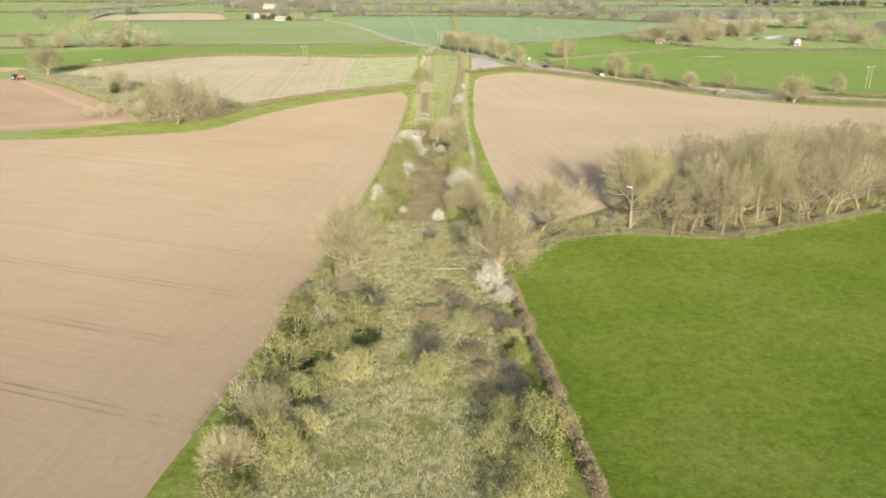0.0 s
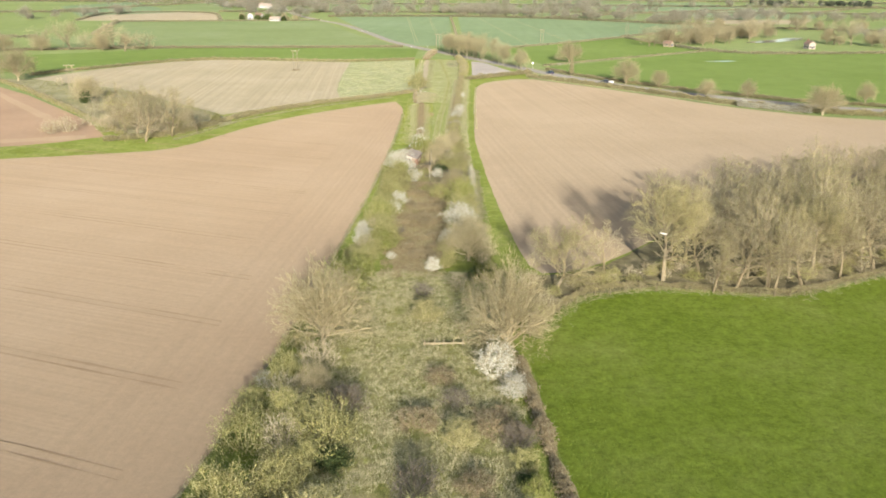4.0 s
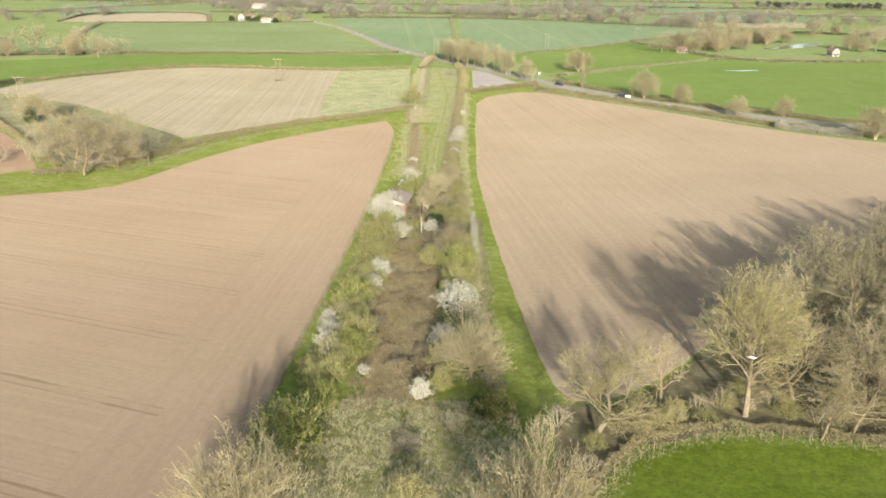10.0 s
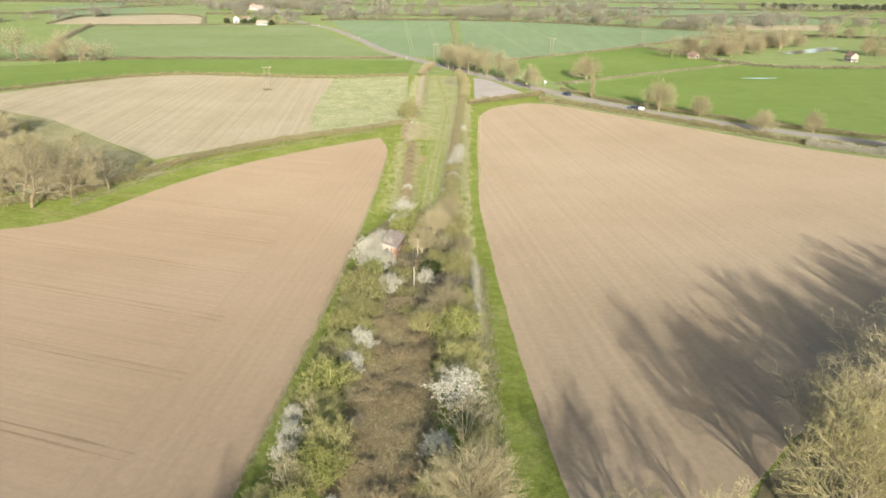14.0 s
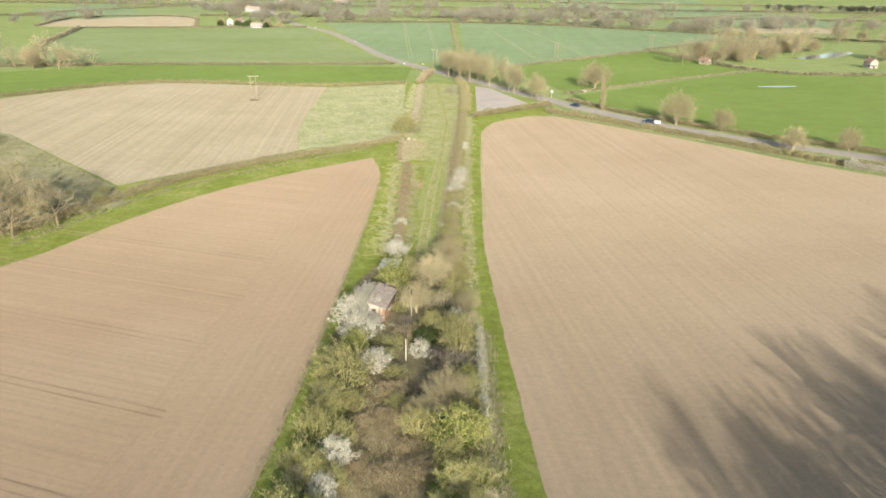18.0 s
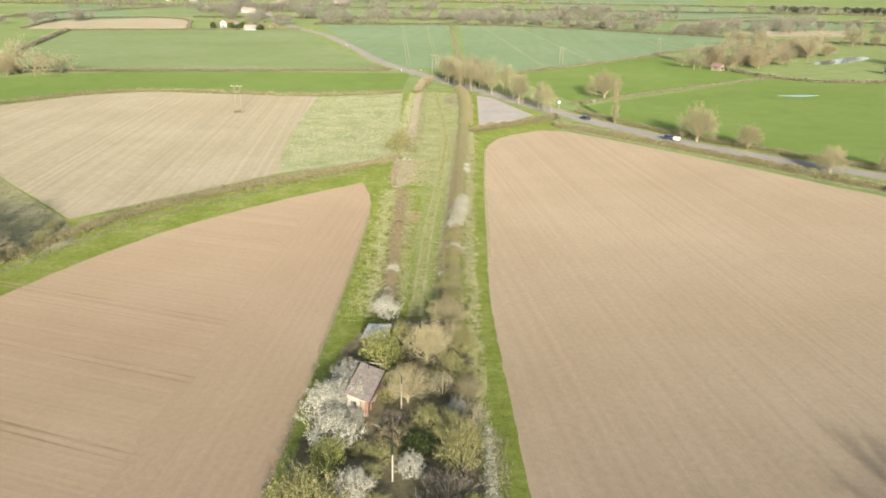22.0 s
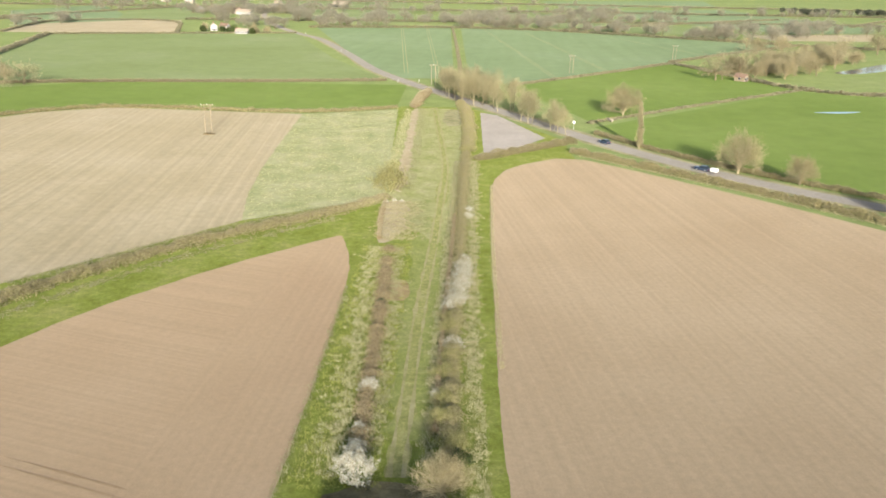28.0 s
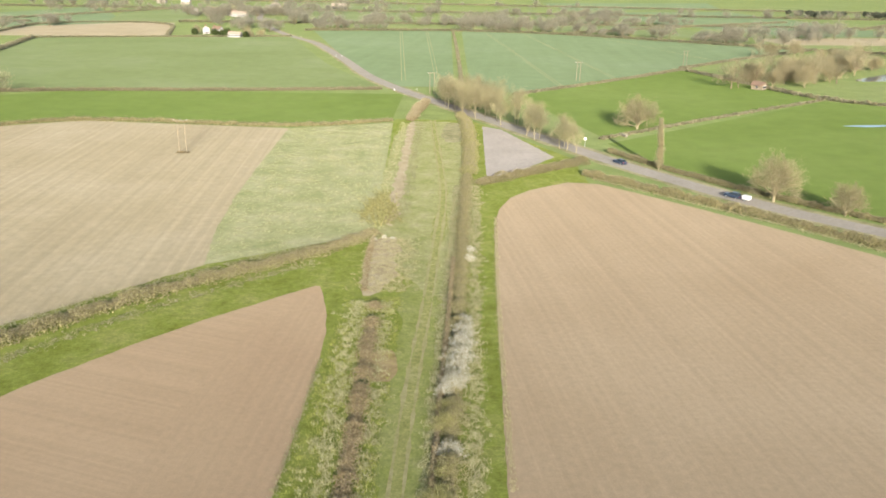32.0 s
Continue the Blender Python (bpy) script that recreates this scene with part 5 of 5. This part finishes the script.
def car(x, y, turn, paint, label, long=4.3):
    e = tagged(empty("car", x, y, 0.05, turn), label, "car", "cars on the road")
    w = 0.86

    def body(bm):
        prism(bm, [(-w, 0.25), (w, 0.25), (w, 0.8), (w * 0.94, 0.92), (-w * 0.94, 0.92), (-w, 0.8)], -long / 2, long / 2)
        bmesh.ops.bevel(bm, geom=bm.edges[:], offset=0.07, segments=2, affect="EDGES")

    def cabin(bm):
        vs = [bm.verts.new(v) for v in ((-w * 0.9, -1.75, 0.9), (w * 0.9, -1.75, 0.9), (w * 0.9, 1.05, 0.9), (-w * 0.9, 1.05, 0.9), (-w * 0.72, -1.3, 1.46), (w * 0.72, -1.3, 1.46), (w * 0.72, 0.3, 1.46), (-w * 0.72, 0.3, 1.46))]
        for f in ((0, 1, 2, 3), (4, 5, 6, 7), (0, 1, 5, 4), (1, 2, 6, 5), (2, 3, 7, 6), (3, 0, 4, 7)):
            bm.faces.new([vs[i] for i in f])
        bmesh.ops.recalc_face_normals(bm, faces=bm.faces)

    solo("body", body, paint, e)
    c = solo("cabin", cabin, GLASS, e, "dark glazed cabin")
    solo("roof", lambda bm: box(bm, 0, -0.5, 1.45, w * 1.42, 1.62, 0.05, 0, 0.02), paint, c)
    for s in (-1, 1):
        solo("headlight", lambda bm: box(bm, s * 0.62, long / 2 - 0.02, 0.6, 0.36, 0.06, 0.16, 0, 0.02), WHITE, e, "clear headlight")
        solo("tail_light", lambda bm: box(bm, s * 0.66, -long / 2 + 0.02, 0.62, 0.28, 0.06, 0.18, 0, 0.02), RED, e, "red tail light")
        for y2 in (-1.3, 1.35):
            wheel(e, s * 0.78, y2, 0.31, 0.2)
    for s in (-1, 1):
        solo("wing_mirror", lambda bm: box(bm, s * 0.95, 0.75, 0.95, 0.18, 0.1, 0.13, 0, 0.02), paint, e)
    return e


car(52.9, 413.6, 29, BLUE, "dark blue hatchback car driving on the road")
car(73.2, 378.6, 38, BLUE, "dark blue car towing on the road")
e = tagged(empty("box_trailer", 75.4, 375.8, 0.05, 38), "small white box trailer behind a car", "trailer")
solo("body", lambda bm: box(bm, 0, 0, 0.4, 1.4, 1.8, 0.95, 0, 0.05), WHITE, e)
solo("drawbar", lambda bm: box(bm, 0, 1.5, 0.4, 0.08, 0.9, 0.08), DARK, e)
for s in (-1, 1):
    wheel(e, s * 0.8, 0, 0.28, 0.16)

# vehicles beside the red field
e = tagged(empty("tractor", -190.5, 345, 0, 60), "red farm tractor parked at the field edge", "tractor")
solo("bonnet", lambda bm: box(bm, 0, 1.3, 0.7, 0.8, 1.9, 0.8, 0, 0.1), RED, e)
solo("cab", lambda bm: box(bm, 0, -0.4, 1.0, 1.4, 1.4, 1.5, 0, 0.1), GLASS, e, "glazed cab")
solo("cab_roof", lambda bm: box(bm, 0, -0.4, 2.5, 1.6, 1.6, 0.15, 0, 0.05), RED, e)
for s in (-1, 1):
    wheel(e, s * 0.9, -0.6, 0.85, 0.45)
    wheel(e, s * 0.75, 1.7, 0.5, 0.3)
e = tagged(empty("seed_drill", -187.2, 343.6, 0, 60), "red and white seed drill behind the tractor", "implement")
solo("hopper", lambda bm: prism(bm, [(-1.4, 1.5), (1.4, 1.5), (1.0, 0.7), (-1.0, 0.7)], -0.6, 0.6), RED, e)
solo("lid", lambda bm: box(bm, 0, 0, 1.5, 2.7, 1.1, 0.06, 0, 0.01), WHITE, e)
for s in (-1, 1):
    wheel(e, s * 1.5, 0, 0.5, 0.25)

# road sign and trough
e = tagged(empty("road_sign", 46.6, 437), "white road sign on a pole by the junction", "road sign")
solo("pole", lambda bm: cyl(bm, (0, 0, -0.1), (0, 0, 3.2), 0.05, 0.05), SILVER, e)
solo("plate", lambda bm: box(bm, 0, -0.08, 2.3, 0.9, 0.04, 0.8, 0, 0.01), WHITE, e, "plain white sign plate")
e = tagged(empty("feed_trough", 63, 456, 0, 20), "long pale feed trough lying in the pasture", "trough")
solo("basin", lambda bm: prism(bm, [(-0.5, 0.9), (0.5, 0.9), (0.35, 0.35), (-0.35, 0.35)], -1.9, 1.9), CONCRETE, e)
for y in (-1.4, 0, 1.4):
    solo("leg", lambda bm: box(bm, 0, y, -0.02, 0.7, 0.12, 0.4), WOOD_P, e)
e = tagged(empty("plastic_sheet", 33.2, 133.4, 8.6, 35), "torn white plastic sheet caught in tree branches", "plastic sheet")
vs, fs = [], []
for i in range(9):
    for j in range(4):
        vs.append((i * 0.16 - 0.64, j * 0.13 - 0.2, 0.12 * math.sin(i * 1.1 + j) - 0.05 * i))
for i in range(8):
    for j in range(3):
        k = i * 4 + j
        fs.append((k, k + 1, k + 5, k + 4))
s = raw("sheet", vs, fs, WHITE, e)
so = s.modifiers.new("thick", "SOLIDIFY")
so.thickness = 0.02


# ---- houses ----
def house(x, y, turn, w, d, h, wall, roof, label, name="house", chimney=True, rows=2, cols=3):
    """Walls with gables, a pitched roof with eaves, windows and a door with frames."""
    e = tagged(empty(name, x, y, 0, turn), label, name.replace("_", " "), "distant houses")
    rise = w * 0.36
    solo("wall", lambda bm: prism(bm, [(-w / 2, 0), (w / 2, 0), (w / 2, h), (0, h + rise), (-w / 2, h)], -d / 2, d / 2), wall, e)
    for s in (-1, 1):
        r = solo("roof", lambda bm: prism(bm, [(s * (w / 2 + 0.4), h - 0.28), (s * (w / 2 + 0.4), h - 0.1), (0, h + rise + 0.24), (0, h + rise + 0.06)], -d / 2 - 0.35, d / 2 + 0.35), roof, e)
    if chimney:
        k = solo("chimney", lambda bm: box(bm, 0, d / 2 - 0.6, h + rise - 0.3, 0.9, 0.7, 1.5, 0, 0.03), BRICK, e)
        solo("chimney_pot", lambda bm: cyl(bm, (0, d / 2 - 0.6, h + rise + 1.2), (0, d / 2 - 0.6, h + rise + 1.6), 0.14, 0.11), TILE, k)
    for side in (-1, 1):
        for row in range(rows):
            for col in range(cols):
                y2 = -d / 2 + d * (col + 0.5) / cols
                z = 0.9 + row * 2.6
                if z + 1.1 > h:
                    continue
                v = solo("window", lambda bm: box(bm, side * (w / 2 + 0.01), y2, z, 0.06, 1.1, 1.1), GLASS, e)
                solo("window_frame", lambda bm: (box(bm, side * (w / 2 + 0.03), y2, z - 0.06, 0.08, 1.25, 0.08), box(bm, side * (w / 2 + 0.03), y2, z + 1.08, 0.08, 1.25, 0.08)), WHITE, v)
    for col in (-1, 1):
        v = solo("window", lambda bm: box(bm, col * w / 4, -d / 2 - 0.01, 0.9, 1.1, 0.06, 1.1), GLASS, e)
        solo("window_frame", lambda bm: (box(bm, col * w / 4, -d / 2 - 0.03, 0.84, 1.25, 0.08, 0.08), box(bm, col * w / 4, -d / 2 - 0.03, 1.98, 1.25, 0.08, 0.08)), WHITE, v)
    dr = solo("door", lambda bm: box(bm, 0, -d / 2 - 0.02, 0, 0.95, 0.08, 2.05), DARK, e)
    solo("door_frame", lambda bm: box(bm, 0, -d / 2 - 0.03, 2.05, 1.15, 0.1, 0.1), WHITE, dr)
    return e


house(258, 585, 12, 5.2, 6, 3.6, RENDER_W, TILE, "pale farmhouse with a red tiled roof", rows=2)
house(160, 591, 40, 4, 6, 2.4, WOOD_P, TILE, "small field barn with a tiled roof", "barn", False, 1, 1)
house(-216, 913, 20, 6, 7, 4.6, STONE, ROOF, "pale painted cottage behind trees")
house(-181, 879, 84, 5, 11, 2.6, STONE, ROOF, "long low pale bungalow", rows=1, cols=5)
house(-207, 918, 70, 6, 8, 4.2, STONE, TILE, "pale painted house with a tiled roof")
for x, y, turn, w, d, h, a, b in ((-315, 1300, 80, 8, 16, 5.4, STONE, TILE), (-285, 1262, 70, 8, 14, 5.4, RENDER_W, TILE), (-270, 1240, 85, 9, 20, 3.6, STONE, ROOF), (-330, 1320, 60, 9, 16, 5.4, STONE, TILE), (-300, 1285, 85, 8, 12, 5.4, BRICK, TILE), (-296, 1580, 85, 9, 14, 5, STONE, ROOF), (-480, 1670, 85, 9, 16, 5, RENDER_W, TIN), (-535, 1700, 85, 9, 16, 5, RENDER_W, ROOF), (-345, 1290, 30, 8, 14, 5.4, STONE, TILE)):
    house(x, y, turn, w, d, h, a, b, "distant village house with a pitched roof")
house(-189, 1594, 88, 14, 26, 4.5, DARK, ROOF, "long dark farm barn far away", "barn", False, 1, 1)


# white marker posts along the far road
for x, y in ((-135, 889), (-127, 894), (-68, 722), (-72, 724), (-22, 560), (-11.5, 562)):
    e = tagged(empty("marker_post", x, y), "short white wooden marker post by the road", "post", "marker posts")
    solo("post", lambda bm: box(bm, 0, 0, -0.1, 0.16, 0.16, 1.2, 0, 0.02), WHITE, e)
    solo("cap", lambda bm: box(bm, 0, 0, 1.08, 0.2, 0.2, 0.08, 0, 0.02), CONCRETE, e)
